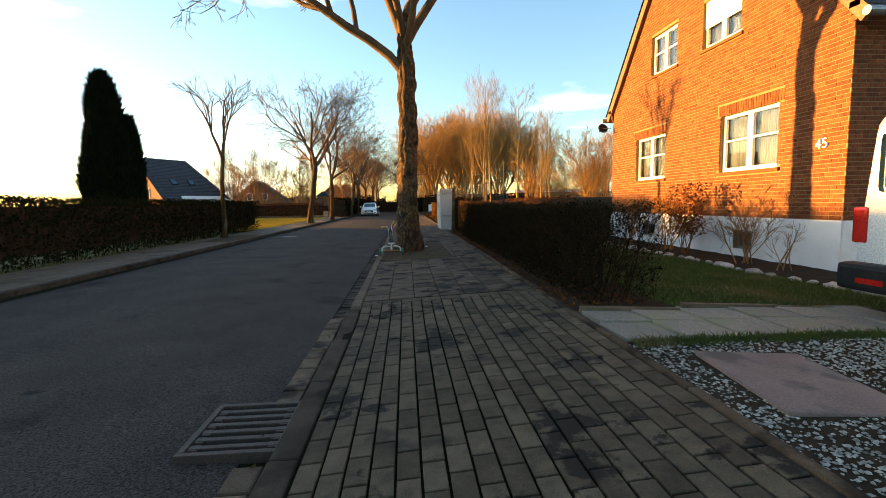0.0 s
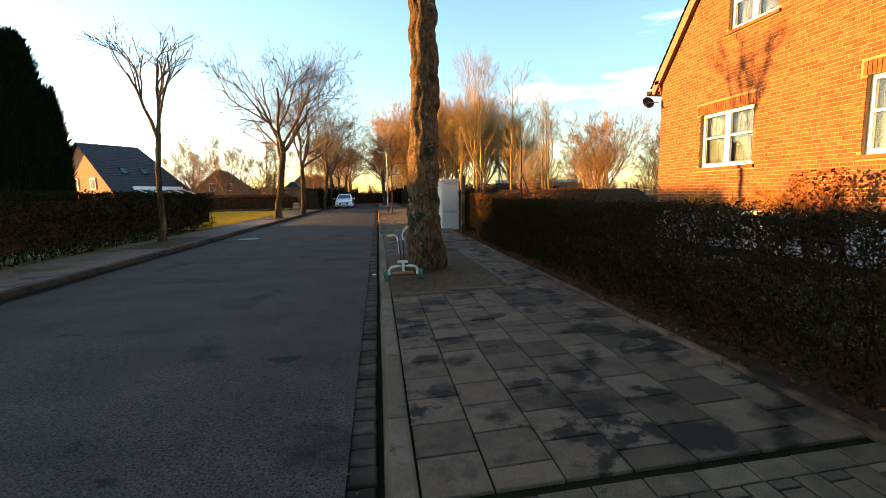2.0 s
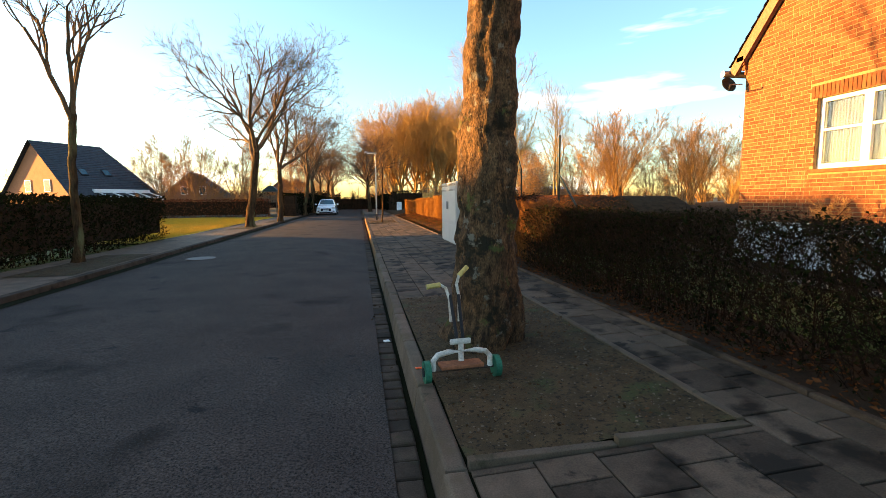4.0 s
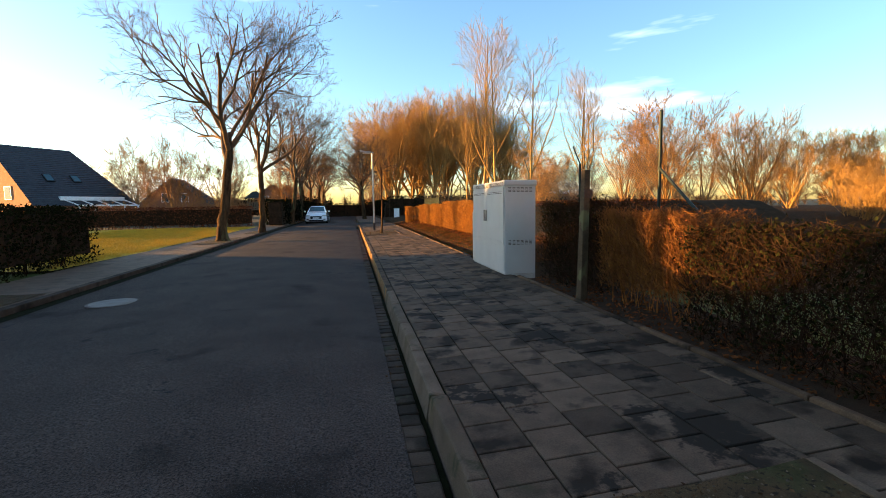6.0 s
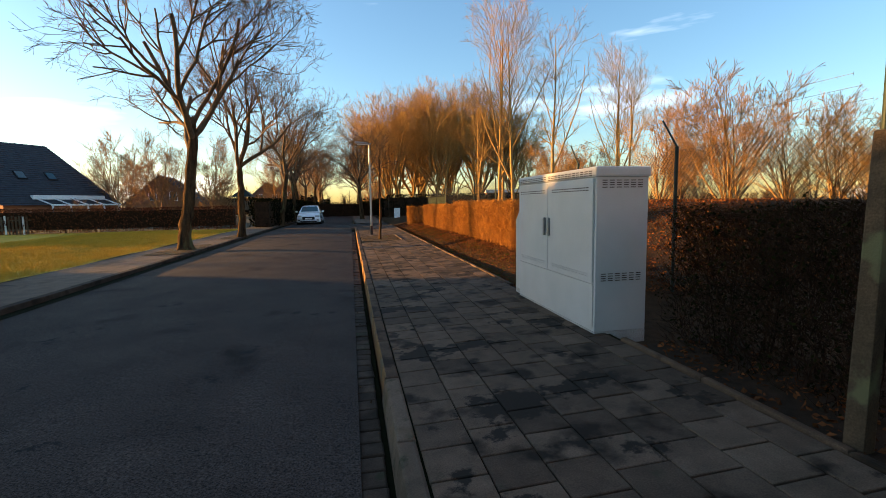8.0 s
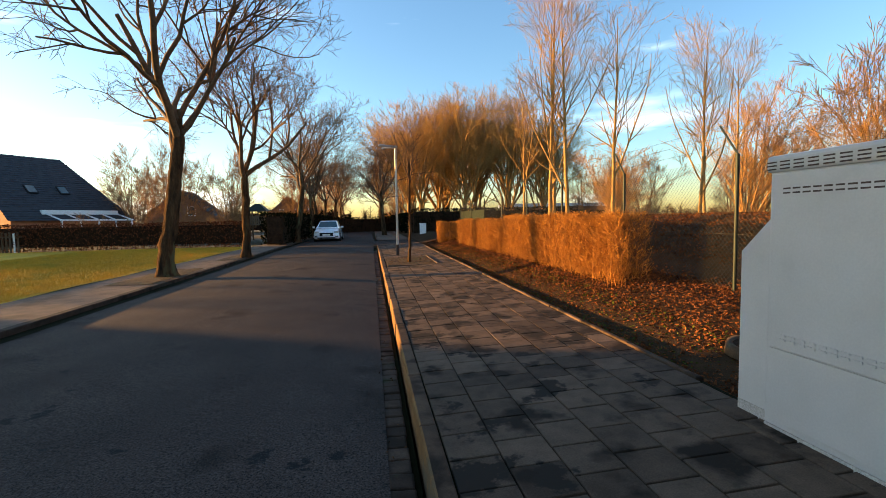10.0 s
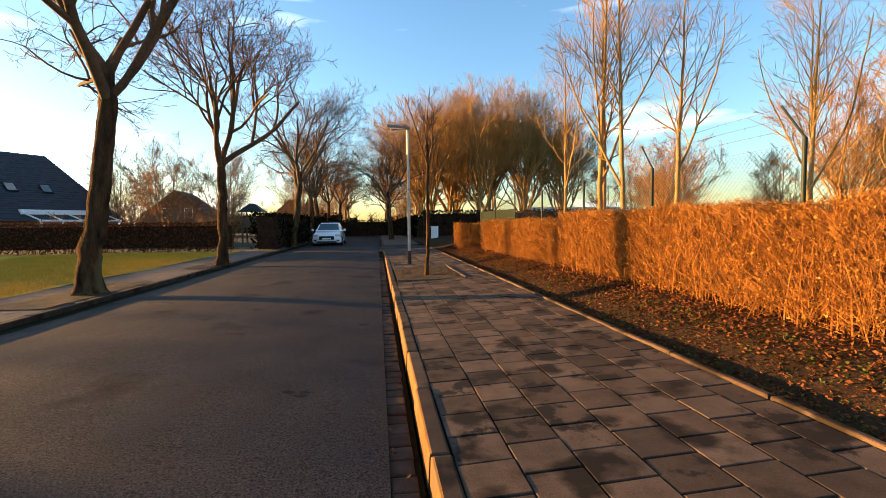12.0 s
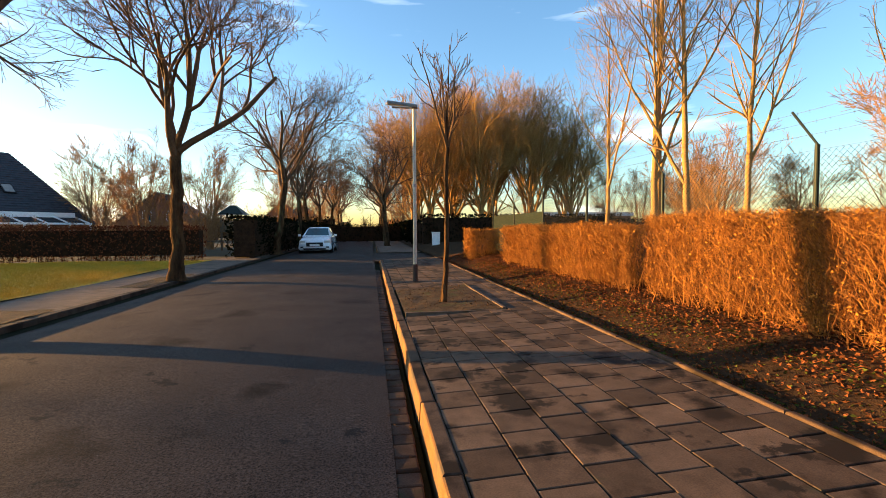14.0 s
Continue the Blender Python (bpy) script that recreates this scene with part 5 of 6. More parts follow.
def shrub_meshes(seed, height, stems, spread, twig="twig", levels=(7, 6, 4), r=0.03, tw=0.005):
    """A bare multi-stemmed bush."""
    rng = np.random.default_rng(seed)
    base = rng.normal(scale=0.12 * spread, size=(stems, 3))
    base[:, 2] = 0
    k = 7
    lines = np.zeros((stems, k, 3))
    lines[:, 0] = base
    d = np.stack([rng.normal(scale=0.3 * spread, size=stems), rng.normal(scale=0.3 * spread, size=stems), np.ones(stems)], 1)
    for j in range(1, k):
        d = d + rng.normal(scale=0.1, size=d.shape)
        d /= np.linalg.norm(d, axis=1, keepdims=True)
        lines[:, j] = lines[:, j - 1] + d * (height * 0.8 / (k - 1)) * rng.uniform(0.7, 1.1, (stems, 1))
    rad = np.full((stems, 1), r) * np.linspace(1, 0.25, k)[None] * rng.uniform(0.6, 1.2, (stems, 1))
    stem = from_arrays("stem", *chains(lines, rad, 5), M[twig], smooth=True)
    sets = []
    l, q = lines, rad
    ln = height * 0.35
    for c in levels:
        l, q = sprout(l, q, rng, c, 0.15, 1.0, ln, 34, 0.06, 4, taper=0.4, thick=0.6)
        sets.append(chains(l, np.maximum(q, tw), 3))
        ln *= 0.45
    return [stem, from_arrays("canopy", *join(*sets), M[twig], smooth=True)]


bush = [shrub_meshes(71, 6.0, 16, 1.3, "bush_twig", (6, 5, 3), 0.035, 0.007), shrub_meshes(72, 4.5, 16, 1.6, "wood_twig", (6, 5, 4), 0.03, 0.007)]
for i, (x, y, s, k) in enumerate([(11.8, 28.9, 0.85, 0), (15, 28, 0.7, 0), (17, 38, 1.15, 0), (14.5, 36, 0.9, 0), (19, 30, 0.9, 1), (21, 27, 0.9, 1), (18, 25, 0.8, 1), (24, 31, 1.0, 1), (23, 37, 1.1, 0), (28, 35, 1.2, 1), (15, 24, 0.6, 1), (20, 22.5, 0.7, 1), (11, 40, 0.7, 0), (13, 44, 0.8, 0), (16, 48, 0.9, 1), (26, 24, 0.9, 1)]):
    plant("bush", bush[k], (x, y, 0.1 if y < 26 else 0.9), "large bare bush catching orange evening light" if k == 0 else "tangled bare bush on rough ground", "bush", "wild bushes", rz=43 * i, s=s)

# ---------------------------------------------------------------- hedges
hedge("garden_hedge", "dark half-bare clipped hedge along the pavement", (2.35, 5.75, 0.02), 1, 10.4, 0.75, 1.06, 22000, 24000, "leaf_gr", "dark_twig", leaf=0.036)
hedge("garden_hedge", "taller brownish hedge by the cabinet catching red light", (2.45, 17.9, 0.02), 2, 1.7, 0.9, 1.3, 3400, 5500, "leaf_gr", "dark_twig", leaf=0.032)
# the sunlit red patch is put into this section's twig and leaf colours
hedge("garden_hedge", "brownish hedge section, reddened in colour for evening sun", (2.4, 16.2, 0.02), 12, 1.5, 0.85, 1.15, 3000, 5500, "leaf_rd", "red_twig", leaf=0.026, low=0.15, upright=0.4, stems=20, clump=0.4)
hedge("roadside_hedge", "clipped bare hedge glowing orange in low sun", (3.3, 25.95, 0.15), 3, 6.15, 0.48, 1.25, 10000, 21000, "leaf_or", "hedge_twig", leaf=0.028, low=0.07, stems=36, upright=0.5, clump=0.42)
hedge("roadside_hedge", "clipped bare hedge glowing orange in low sun", (3.3, 32.5, 0.15), 4, 6.6, 0.55, 1.15, 12000, 20000, "leaf_or", "hedge_twig", leaf=0.028, low=0.07, stems=36, upright=0.5, clump=0.42)
hedge("roadside_hedge", "small sunlit hedge clump by the side street", (2.85, 41.2, 0.1), 6, 1.4, 1.0, 1.1, 3500, 5000, "leaf_or", "hedge_twig", leaf=0.035)
hedge("street_hedge", "dark green hedge across the street, its unseen run added for shade", (-8.0, -4.0, -0.1), 7, 30.0, 0.9, 1.5, 95000, 32000, "leaf_gr", "dark_twig", rz=0, leaf=0.06, core=True)
# unseen run behind the start, added to keep sun streaks off the road
hedge("street_hedge", "dark green hedge across the street, its unseen run added for shade", (-8.0, -24.0, -0.1), 27, 19.9, 0.9, 1.5, 16000, 8000, "leaf_gr", "dark_twig", leaf=0.06, core=True)
hedge("garden_hedge", "far clipped garden hedge behind the cypresses", (-42, 22, -0.1), 28, 34, 1.2, 1.2, 9000, 3000, "leaf_dk", "dark_twig", leaf=0.2)
hedge("beech_hedge", "low beech hedge with brown winter leaves", (-23.0, 47.4, -0.1), 8, 15.5, 0.9, 1.5, 26000, 9000, "leaf_rd", "dark_twig", rz=-90, leaf=0.075, core=True)
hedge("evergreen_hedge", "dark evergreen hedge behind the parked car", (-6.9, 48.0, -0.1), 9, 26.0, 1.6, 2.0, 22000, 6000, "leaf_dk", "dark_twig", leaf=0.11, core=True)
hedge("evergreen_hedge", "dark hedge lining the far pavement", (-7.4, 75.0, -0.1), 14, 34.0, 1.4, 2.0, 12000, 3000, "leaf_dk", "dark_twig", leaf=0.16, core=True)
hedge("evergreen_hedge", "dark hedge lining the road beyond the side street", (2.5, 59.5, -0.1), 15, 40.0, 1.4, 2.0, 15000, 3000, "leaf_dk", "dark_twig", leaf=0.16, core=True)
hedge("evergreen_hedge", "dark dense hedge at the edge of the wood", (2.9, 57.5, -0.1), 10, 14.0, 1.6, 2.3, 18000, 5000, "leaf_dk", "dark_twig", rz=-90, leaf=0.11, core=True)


def cypress(at, seed, height, radius, n):
    ob = thing("cypress", "tall dark columnar cypress", "tree", at, "cypresses")
    rng = np.random.default_rng(seed)
    t = rng.uniform(0, 1, n)
    prof = np.minimum(1, (1 - t) ** 0.45 * 1.25) * np.minimum(1, 0.72 + t * 1.2)
    a = rng.uniform(0, 2 * np.pi, n)
    lump = 1 + 0.13 * np.sin(a * 3 + t * 9) + 0.1 * np.sin(a * 5 - t * 14)
    r = radius * prof * lump * np.sqrt(rng.uniform(0.45, 1.0, n))
    p = np.stack([r * np.cos(a), r * np.sin(a), t * height], 1)
    d = np.stack([np.cos(a) * 0.35, np.sin(a) * 0.35, np.ones(n)], 1) + rng.normal(scale=0.2, size=(n, 3))
    q = p + d / np.linalg.norm(d, axis=1, keepdims=True) * rng.uniform(0.2, 0.6, n)[:, None]
    v, f = tubes(p, q, 0.035, 0.006, 4)
    mesh_ob("foliage", from_arrays("foliage", v, f, M["leaf_dk"]), ob)
    part("trunk", cyl_bm((0, 0, -0.1), (0, 0, height * 0.8), 0.14, 0.03), M["bark"], ob)


cypress((-15.9, 28.6, -0.1), 1, 8.4, 1.12, 20000)
cypress((-14.6, 28.4, -0.1), 2, 6.0, 0.62, 8000)

# ---------------------------------------------------------------- houses across the street
def hipped_house(name, label, at, rz, width, length, eave, ridge, wall, roof, skylights=0, hip=0.35):
    """A house whose ridge runs along local y; gable at y = 0, hipped far end; street side at x = 0."""
    ob = thing(name, label, "house", at, rz=rz)
    bm = box_bm(-width, 0, 0, length, -0.4, eave)
    part("wall", bm, M[wall], ob)
    bm = bmesh.new()
    a, b, c = bm.verts.new((-width, 0, eave)), bm.verts.new((0, 0, eave)), bm.verts.new((-width / 2, 0, ridge - 0.1))
    a2, b2, c2 = bm.verts.new((-width, 0.2, eave)), bm.verts.new((0, 0.2, eave)), bm.verts.new((-width / 2, 0.2, ridge - 0.1))
    for f in ((a, b, c), (c2, b2, a2), (a, a2, b2, b), (b, b2, c2, c), (c, c2, a2, a)):
        bm.faces.new(f)
    part("gable", bm, M[wall], ob)
    over = 0.5
    slope = (ridge - eave) / (width / 2)
    for s in (1, -1):
        vs, fs = [], []
        n = 30
        for i in range(n):
            for t, dz in ((i / n, 0.03), ((i + 1) / n, 0.09)):
                x = -width / 2 + s * (width / 2 + over) * t
                z = ridge - slope * (width / 2 + over) * t + dz
                vs += [(x, -0.4, z), (x, length * (1 - hip * (1 - t)) + over * t, z)]
            k = len(vs) - 4
            fs.append((k, k + 1, k + 3, k + 2))
            if i:
                fs.append((k - 2, k - 1, k + 1, k))
        mesh_ob("roof", from_arrays("roof", vs, fs, M[roof]), ob, "dark tiled roof slope")
    vs = [(-width / 2, length * (1 - hip), ridge + 0.05), (over, length + over, eave - slope * over), (-width - over, length + over, eave - slope * over)]
    mesh_ob("hip", from_arrays("hip", vs, [(0, 1, 2)], M[roof]), ob)
    for i in range(skylights):
        y = length * (0.28 + 0.26 * i)
        t = 0.55
        x = -width / 2 + (width / 2 + over) * t
        z = ridge - slope * (width / 2 + over) * t + 0.14
        bm = box_bm(-0.5, 0.5, -0.4, 0.4, -0.06, 0.06, 0.01)
        bmesh.ops.transform(bm, verts=bm.verts, matrix=Matrix.Translation((x, y, z)) @ Matrix.Rotation(math.atan(slope), 4, "Y"))
        sk = attach(new("skylight", bm_mesh("skylight", bm, M["black"])), ob)
        bm = box_bm(-0.42, 0.42, -0.32, 0.32, 0.062, 0.07)
        bmesh.ops.transform(bm, verts=bm.verts, matrix=Matrix.Translation((x, y, z)) @ Matrix.Rotation(math.atan(slope), 4, "Y"))
        part("pane", bm, M["teal"], sk)
    for x in (-width * 0.33, -width * 0.62):
        w = attach(new("window"), ob)
        part("frame", box_bm(x - 0.5, x + 0.5, -0.06, -0.003, eave + 0.2, eave + 1.5, 0.01), M["white"], w)
        part("pane", box_bm(x - 0.42, x + 0.42, -0.068, -0.0605, eave + 0.28, eave + 1.42), M["teal"], w)
    return ob


lh = hipped_house("house", "house with orange walls, steep dark roof and skylights", (-29.5, 62.0, -0.3), -30, 11, 9.6, 2.5, 8.1, "orange", "greyroof", 2, 0.28)
# out of view, added to shade the lower brick wall and garden hedge
hipped_house("house", "unseen low house with dark tiled roof, added for its shade", (-33.0, 17.2, -0.3), 0, 10, 11.9, 2.6, 4.9, "far", "rooftile", 0, 0.05)
# first house is unseen, added to shade the cabinet and leave a sun gap
for x, y, r, w, l, e, g in ((-33, 31.7, 0, 10, 4.6, 2.6, 5.3), (-22, 88, 5, 9, 11, 2.4, 6.2), (-13, 118, 0, 9, 10, 2.6, 6.6), (-14, 150, 0, 9, 14, 4.0, 8.0)):
    hipped_house("house", "distant brick house among bare trees; nearest one added unseen for shade", (x, y, -0.3), r, w, l, e, g, "far", "rooftile", 0)
hall = thing("flat_building", "low pale flat-roofed building beyond the bank", "building", (30, 90, 0))
part("wall", box_bm(-8, 8, 0, 8, -0.3, 3.0), M["far"], hall)
part("roof_edge", box_bm(-8.3, 8.3, -0.3, 8.3, 3.0, 3.5), M["plaster"], hall, "pale flat roof edge")

ver = thing("veranda", "white glazed lean-to veranda beside the house", "veranda", (-28.4, 64.2, -0.2), rz=-30)
for y in np.linspace(0, 6, 5):
    part("post", box_bm(2.3, 2.42, y - 0.05, y + 0.05, 0, 1.9, 0.01), M["white"], ver)
    bm = box_bm(0, 2.5, y - 0.04, y + 0.04, 0, 0.1)
    for v in bm.verts:
        v.co.z += 2.6 - 0.28 * v.co.x
    part("rafter", bm, M["white"], ver)
part("beam", box_bm(2.28, 2.44, -0.1, 6.1, 1.9, 2.05, 0.01), M["white"], ver)
part("awning", box_bm(-0.2, 0.15, -0.2, 6.2, 2.5, 2.9, 0.03), M["white"], ver, "white awning box")

hut = thing("play_hut", "small wooden play hut with a green roof", "play hut", (-9.3, 58.0, -0.1))
for x in (-0.6, 0.6):
    for y in (-0.6, 0.6):
        part("post", box_bm(x - 0.05, x + 0.05, y - 0.05, y + 0.05, 0, 2.3), M["wood"], hut)
part("platform", box_bm(-0.7, 0.7, -0.7, 0.7, 1.2, 1.28), M["wood"], hut)
for i in range(9):
    part("board", box_bm(-0.66 + 0.15 * i, -0.56 + 0.15 * i, -0.68, -0.65, 1.281, 1.9), M["wood"], hut)
bm = bmesh.new()
bmesh.ops.create_cone(bm, cap_ends=True, segments=4, radius1=1.15, radius2=0.25, depth=0.6, matrix=Matrix.Translation((0, 0, 2.6)) @ Matrix.Rotation(radians(45), 4, "Z"))
part("roof", bm, M["greenpost"], hut, "green pyramid roof")
part("slide", box_bm(-1.6, -0.7, -0.25, 0.25, 0.55, 0.62), M["wood"], hut)

pf = thing("picket_fence", "low white and brown garden fence by the lawn", "fence", (-22.5, 46.6, -0.05))
for i in range(22):
    part("picket", box_bm(0.18 * i, 0.18 * i + 0.09, 0, 0.025, 0.0, 1.05 + 0.05 * (i % 2)), M["white"] if i % 5 == 0 else M["wood"], pf)
for z in (0.25, 0.8):
    part("rail", box_bm(0, 4.0, 0.026, 0.06, z, z + 0.07), M["wood"], pf)

for x, y, l, rz in ((-9, 150, 30, 0), (3.5, 112, 60, 0), (-30, 100, 24, -90), (14, 100, 30, -90)):
    hedge("evergreen_hedge", "dark band of far garden hedges and thicket", (x, y, -0.1), int(y + l), l, 2.0, 3.2, 6000, 1500, "leaf_dk", "dark_twig", rz=rz, leaf=0.3, core=True)
# gardens and copses in the distance
far_bush = [shrub_meshes(81, 8.5, 6, 0.8, "twig", (7, 6, 4), 0.07, 0.01), shrub_meshes(82, 4.5, 12, 1.5, "twig", (6, 5, 3), 0.04, 0.009)]
rng = np.random.default_rng(8)
spread = [(-24, 70, 1.2, 0), (-21, 72, 1.35, 0), (-19, 70, 1.1, 0), (-27, 78, 1.0, 0), (-16, 74, 1.3, 0), (-13.5, 66, 1.0, 0), (-12, 62, 0.8, 1), (-15, 60, 0.8, 1), (-18, 60, 0.7, 1), (-10, 70, 1.0, 1), (-9.5, 80, 1.2, 0), (-11, 90, 1.3, 0), (-9, 100, 1.4, 0), (-11, 56, 0.7, 1), (-20, 55, 0.6, 1), (-38, 70, 0.8, 0), (-55, 62, 0.7, 0), (-70, 60, 0.8, 0), (-60, 48, 0.7, 0), (-30, 90, 1.3, 0), (-38, 98, 1.3, 0), (-8.5, 112, 1.4, 0), (4, 105, 1.5, 0), (5, 112, 1.5, 0), (4.5, 125, 1.5, 0), (-9, 130, 1.5, 0), (35, 60, 1.0, 0), (42, 66, 1.2, 0), (50, 58, 1.2, 0), (38, 50, 1.0, 1), (46, 45, 1.1, 1), (35, 40, 1.0, 1), (32, 33, 1.0, 1), (30, 48, 1.1, 0), (24, 58, 1.0, 0), (20, 52, 0.8, 1), (56, 40, 1.4, 0), (28, 78, 1.2, 0), (36, 84, 1.3, 0)]
for i, (x, y, s, k) in enumerate(spread):
    plant("bush", far_bush[k], (x, y, -0.2), "bare shrubs and small trees of far gardens" if k == 0 else "dark tangled shrub in a far garden", "bush", "far shrubs", rz=37 * i, s=s)
for x, y, l, h, z in ((-8.5, 74.5, 14, 1.8, 0), (10, 58, 12, 2.0, 0)):
    hedge("evergreen_hedge", "dark garden hedge in the distance", (x, y, -0.1), int(x + 100), l, 1.4, h, 7000, 2500, "leaf_dk", "dark_twig", rz=-90 if x > -20 else -70, leaf=0.14, core=True)
hedge("evergreen_hedge", "clipped dark hedge at the lawn edge", (-27.5, 41.0, -0.1), 17, 9.0, 1.2, 1.7, 14000, 4000, "leaf_dk", "dark_twig", rz=20, leaf=0.1, core=True)

# far belt of bare woods closing the view
rng = np.random.default_rng(77)
n = 620
k = rng.integers(0, 3, n)
u, w = rng.uniform(0, 1, n), rng.uniform(0, 1, n)
bx = np.where(k == 0, -150 + 320 * u, np.where(k == 1, -150 + 25 * w, 120 + 25 * w))
by = np.where(k == 0, 200 + 25 * w, -60 + 270 * u)
bh = np.where(k == 0, rng.uniform(5, 10, n), rng.uniform(4, 6, n))
base = np.stack([bx, by, np.full(n, -0.4)], 1)
sets = [tubes(base, base + np.stack([np.zeros(n), np.zeros(n), bh * 0.6], 1), 0.16, 0.08, 4)]
m = 36
p = np.repeat(base, m, 0) + np.stack([np.zeros(n * m), np.zeros(n * m), np.repeat(bh, m) * rng.uniform(0.0, 0.6, n * m)], 1)
d = np.stack([rng.normal(scale=0.6, size=n * m), rng.normal(scale=0.6, size=n * m), rng.uniform(0.15, 1.2, n * m)], 1)
q = p + d * (np.repeat(bh, m) * rng.uniform(0.15, 0.38, n * m))[:, None]
sets.append(tubes(p, q, 0.07, 0.03, 3))
tagged(new("far_wood", from_arrays("far_wood", *join(*sets), M["bark"])), "distant belt of bare winter trees", "trees", kind="stuff")

# ---------------------------------------------------------------- front garden
for i, (y, x, h, mt, lv) in enumerate(((12.85, 7.35, 1.75, "hedge_twig", 0), (11.95, 7.3, 1.85, "red_twig", 1), (10.05, 7.35, 1.75, "twig", 0), (8.95, 7.25, 1.1, "twig", 0), (14.9, 7.4, 1.6, "twig", 0))):
    ob = plant("garden_shrub", shrub_meshes(90 + i, h, 9 if i != 3 else 4, 0.75, mt, (6, 5, 4) if i != 3 else (4, 4), 0.014, 0.0028), (x, y, garden_z(x, y) - 0.03), ("bare reddish shrub against the white plinth", "shrub with brown withered leaves", "bare shrub before the cellar window", "small leafless shrub on the white plinth", "thin bare shrub at the far house corner")[i], "shrub")
    if lv:
        rng = np.random.default_rng(3)
        t = rng.uniform(0.3, 1.0, 900)
        a = rng.uniform(0, 6.28, 900)
        r = 0.42 * np.sqrt(rng.uniform(0, 1, 900)) * (0.7 + 0.5 * t)
        v, f = leaves(np.stack([r * np.cos(a), r * np.sin(a), t * 1.75], 1), np.full(900, 0.075), rng)
        mesh_ob("foliage", from_arrays("foliage", v, f, M["leaf_rd"]), ob, "dry brown leaves")
sheet("flower_bed", 6.6, 8.07, 5.6, 17.9, lambda x, y: garden_z(x, y) + 0.03 + 0.02 * noise.noise(Vector((x * 5, y * 5, 0))), M["soil"], 12, 90, "dark planting bed along the plinth", "bed")


def rock_mesh(seed, r):
    rng = np.random.default_rng(seed)
    bm = bmesh.new()
    bmesh.ops.create_icosphere(bm, subdivisions=2, radius=r)
    for v in bm.verts:
        v.co *= 1 + 0.35 * noise.noise(v.co * (2.2 / r) * 0.5 + Vector((seed, 0, 0)))
        v.co.z *= 0.6
    return bm_mesh("rock", bm, M["stone"], True)


rocks = [rock_mesh(i, 0.085) for i in range(4)]
rng = np.random.default_rng(12)
y = 6.4
i = 0
while y < 15.2:
    ob = tagged(new("border_stone", rocks[i % 4]), "rounded field stone edging the planting bed", "stone", "border stones")
    x = 6.5 + 0.06 * math.sin(y * 2)
    sc = rng.uniform(0.7, 1.5)
    ob.matrix_world = pose(x, y, garden_z(x, y) + 0.03, 0, 0, rng.uniform(0, 360)) @ Matrix.Diagonal((sc, sc, sc, 1))
    y += rng.uniform(0.2, 0.42)
    i += 1

# ---------------------------------------------------------------- small things on the street
def bent_tube(points, r, sides=10):
    """A tube along a bent line."""
    pts = np.array(points, float)[None]
    v, f = chains(pts, np.full((1, len(points)), r), sides)
    bm = bmesh.new()
    vs = [bm.verts.new(c) for c in v]
    for q in f:
        bm.faces.new([vs[k] for k in q])
    bm.faces.new(vs[:sides][::-1])
    bm.faces.new(vs[-sides:])
    return bm


scoot = thing("childs_scooter", "old white child's scooter leaning at the tree", "scooter", (0.19, 11.5, 0.02), rz=4)
part("frame_bar", bent_tube([(-0.2, 0, 0.08), (-0.2, 0, 0.15), (-0.17, 0, 0.185), (-0.1, 0, 0.2), (0.1, 0, 0.2), (0.17, 0, 0.185), (0.2, 0, 0.15), (0.2, 0, 0.08)], 0.019), M["rust"], scoot, "white painted steel hoop")
part("axle", cyl_bm((-0.24, 0, 0.075), (0.24, 0, 0.075), 0.009), M["iron"], scoot)
part("deck", box_bm(-0.15, 0.15, -0.03, 0.09, 0.085, 0.108, 0.006), M["deckwood"], scoot, "reddish brown foot board")
part("fork", box_bm(-0.075, 0.075, 0.03, 0.05, 0.235, 0.275, 0.012), M["rust"], scoot, "white steel yoke")
part("fork", cyl_bm((0.005, 0.035, 0.12), (0.005, 0.045, 0.26), 0.02), M["rust"], scoot, "white steel yoke")
part("stem", cyl_bm((-0.02, 0.06, 0.27), (-0.03, 0.19, 0.55), 0.012), M["black"], scoot, "dark steering stem")
part("stem", cyl_bm((0.025, 0.06, 0.27), (0.03, 0.19, 0.55), 0.012), M["black"], scoot, "dark steering stem")
for pts in ([(-0.03, 0.17, 0.36), (-0.035, 0.19, 0.52), (-0.06, 0.2, 0.6), (-0.1, 0.2, 0.625), (-0.2, 0.19, 0.615)], [(0.03, 0.17, 0.36), (0.035, 0.19, 0.54), (0.02, 0.2, 0.62), (0.04, 0.21, 0.68), (0.11, 0.23, 0.74)]):
    bar = part("handlebar", bent_tube(pts, 0.011), M["rust"], scoot, "chipped white handlebar")
    part("grip", bent_tube([pts[-2], pts[-1]], 0.018), M["cream"], bar, "yellowed rubber grip")
for e in (-1, 1):
    wh = part("wheel", cyl_bm((e * 0.225, 0, 0.075), (e * 0.265, 0, 0.075), 0.075, n=24), M["greenwheel"], scoot, "green plastic wheel")
    part("hub", cyl_bm((e * 0.266, 0, 0.075), (e * 0.272, 0, 0.075), 0.03, n=16), M["black"], wh)

scrap = new("plastic_scrap", bm_mesh("plastic_scrap", box_bm(-0.035, 0.035, -0.012, 0.012, 0, 0.008, 0.003), M["scrap"]))
tagged(scrap, "small bright orange plastic scrap on the kerb", "litter")
scrap.matrix_world = pose(-0.06, 11.8, pave_z(0, 11.8) + 0.005, 0, 0, 8)
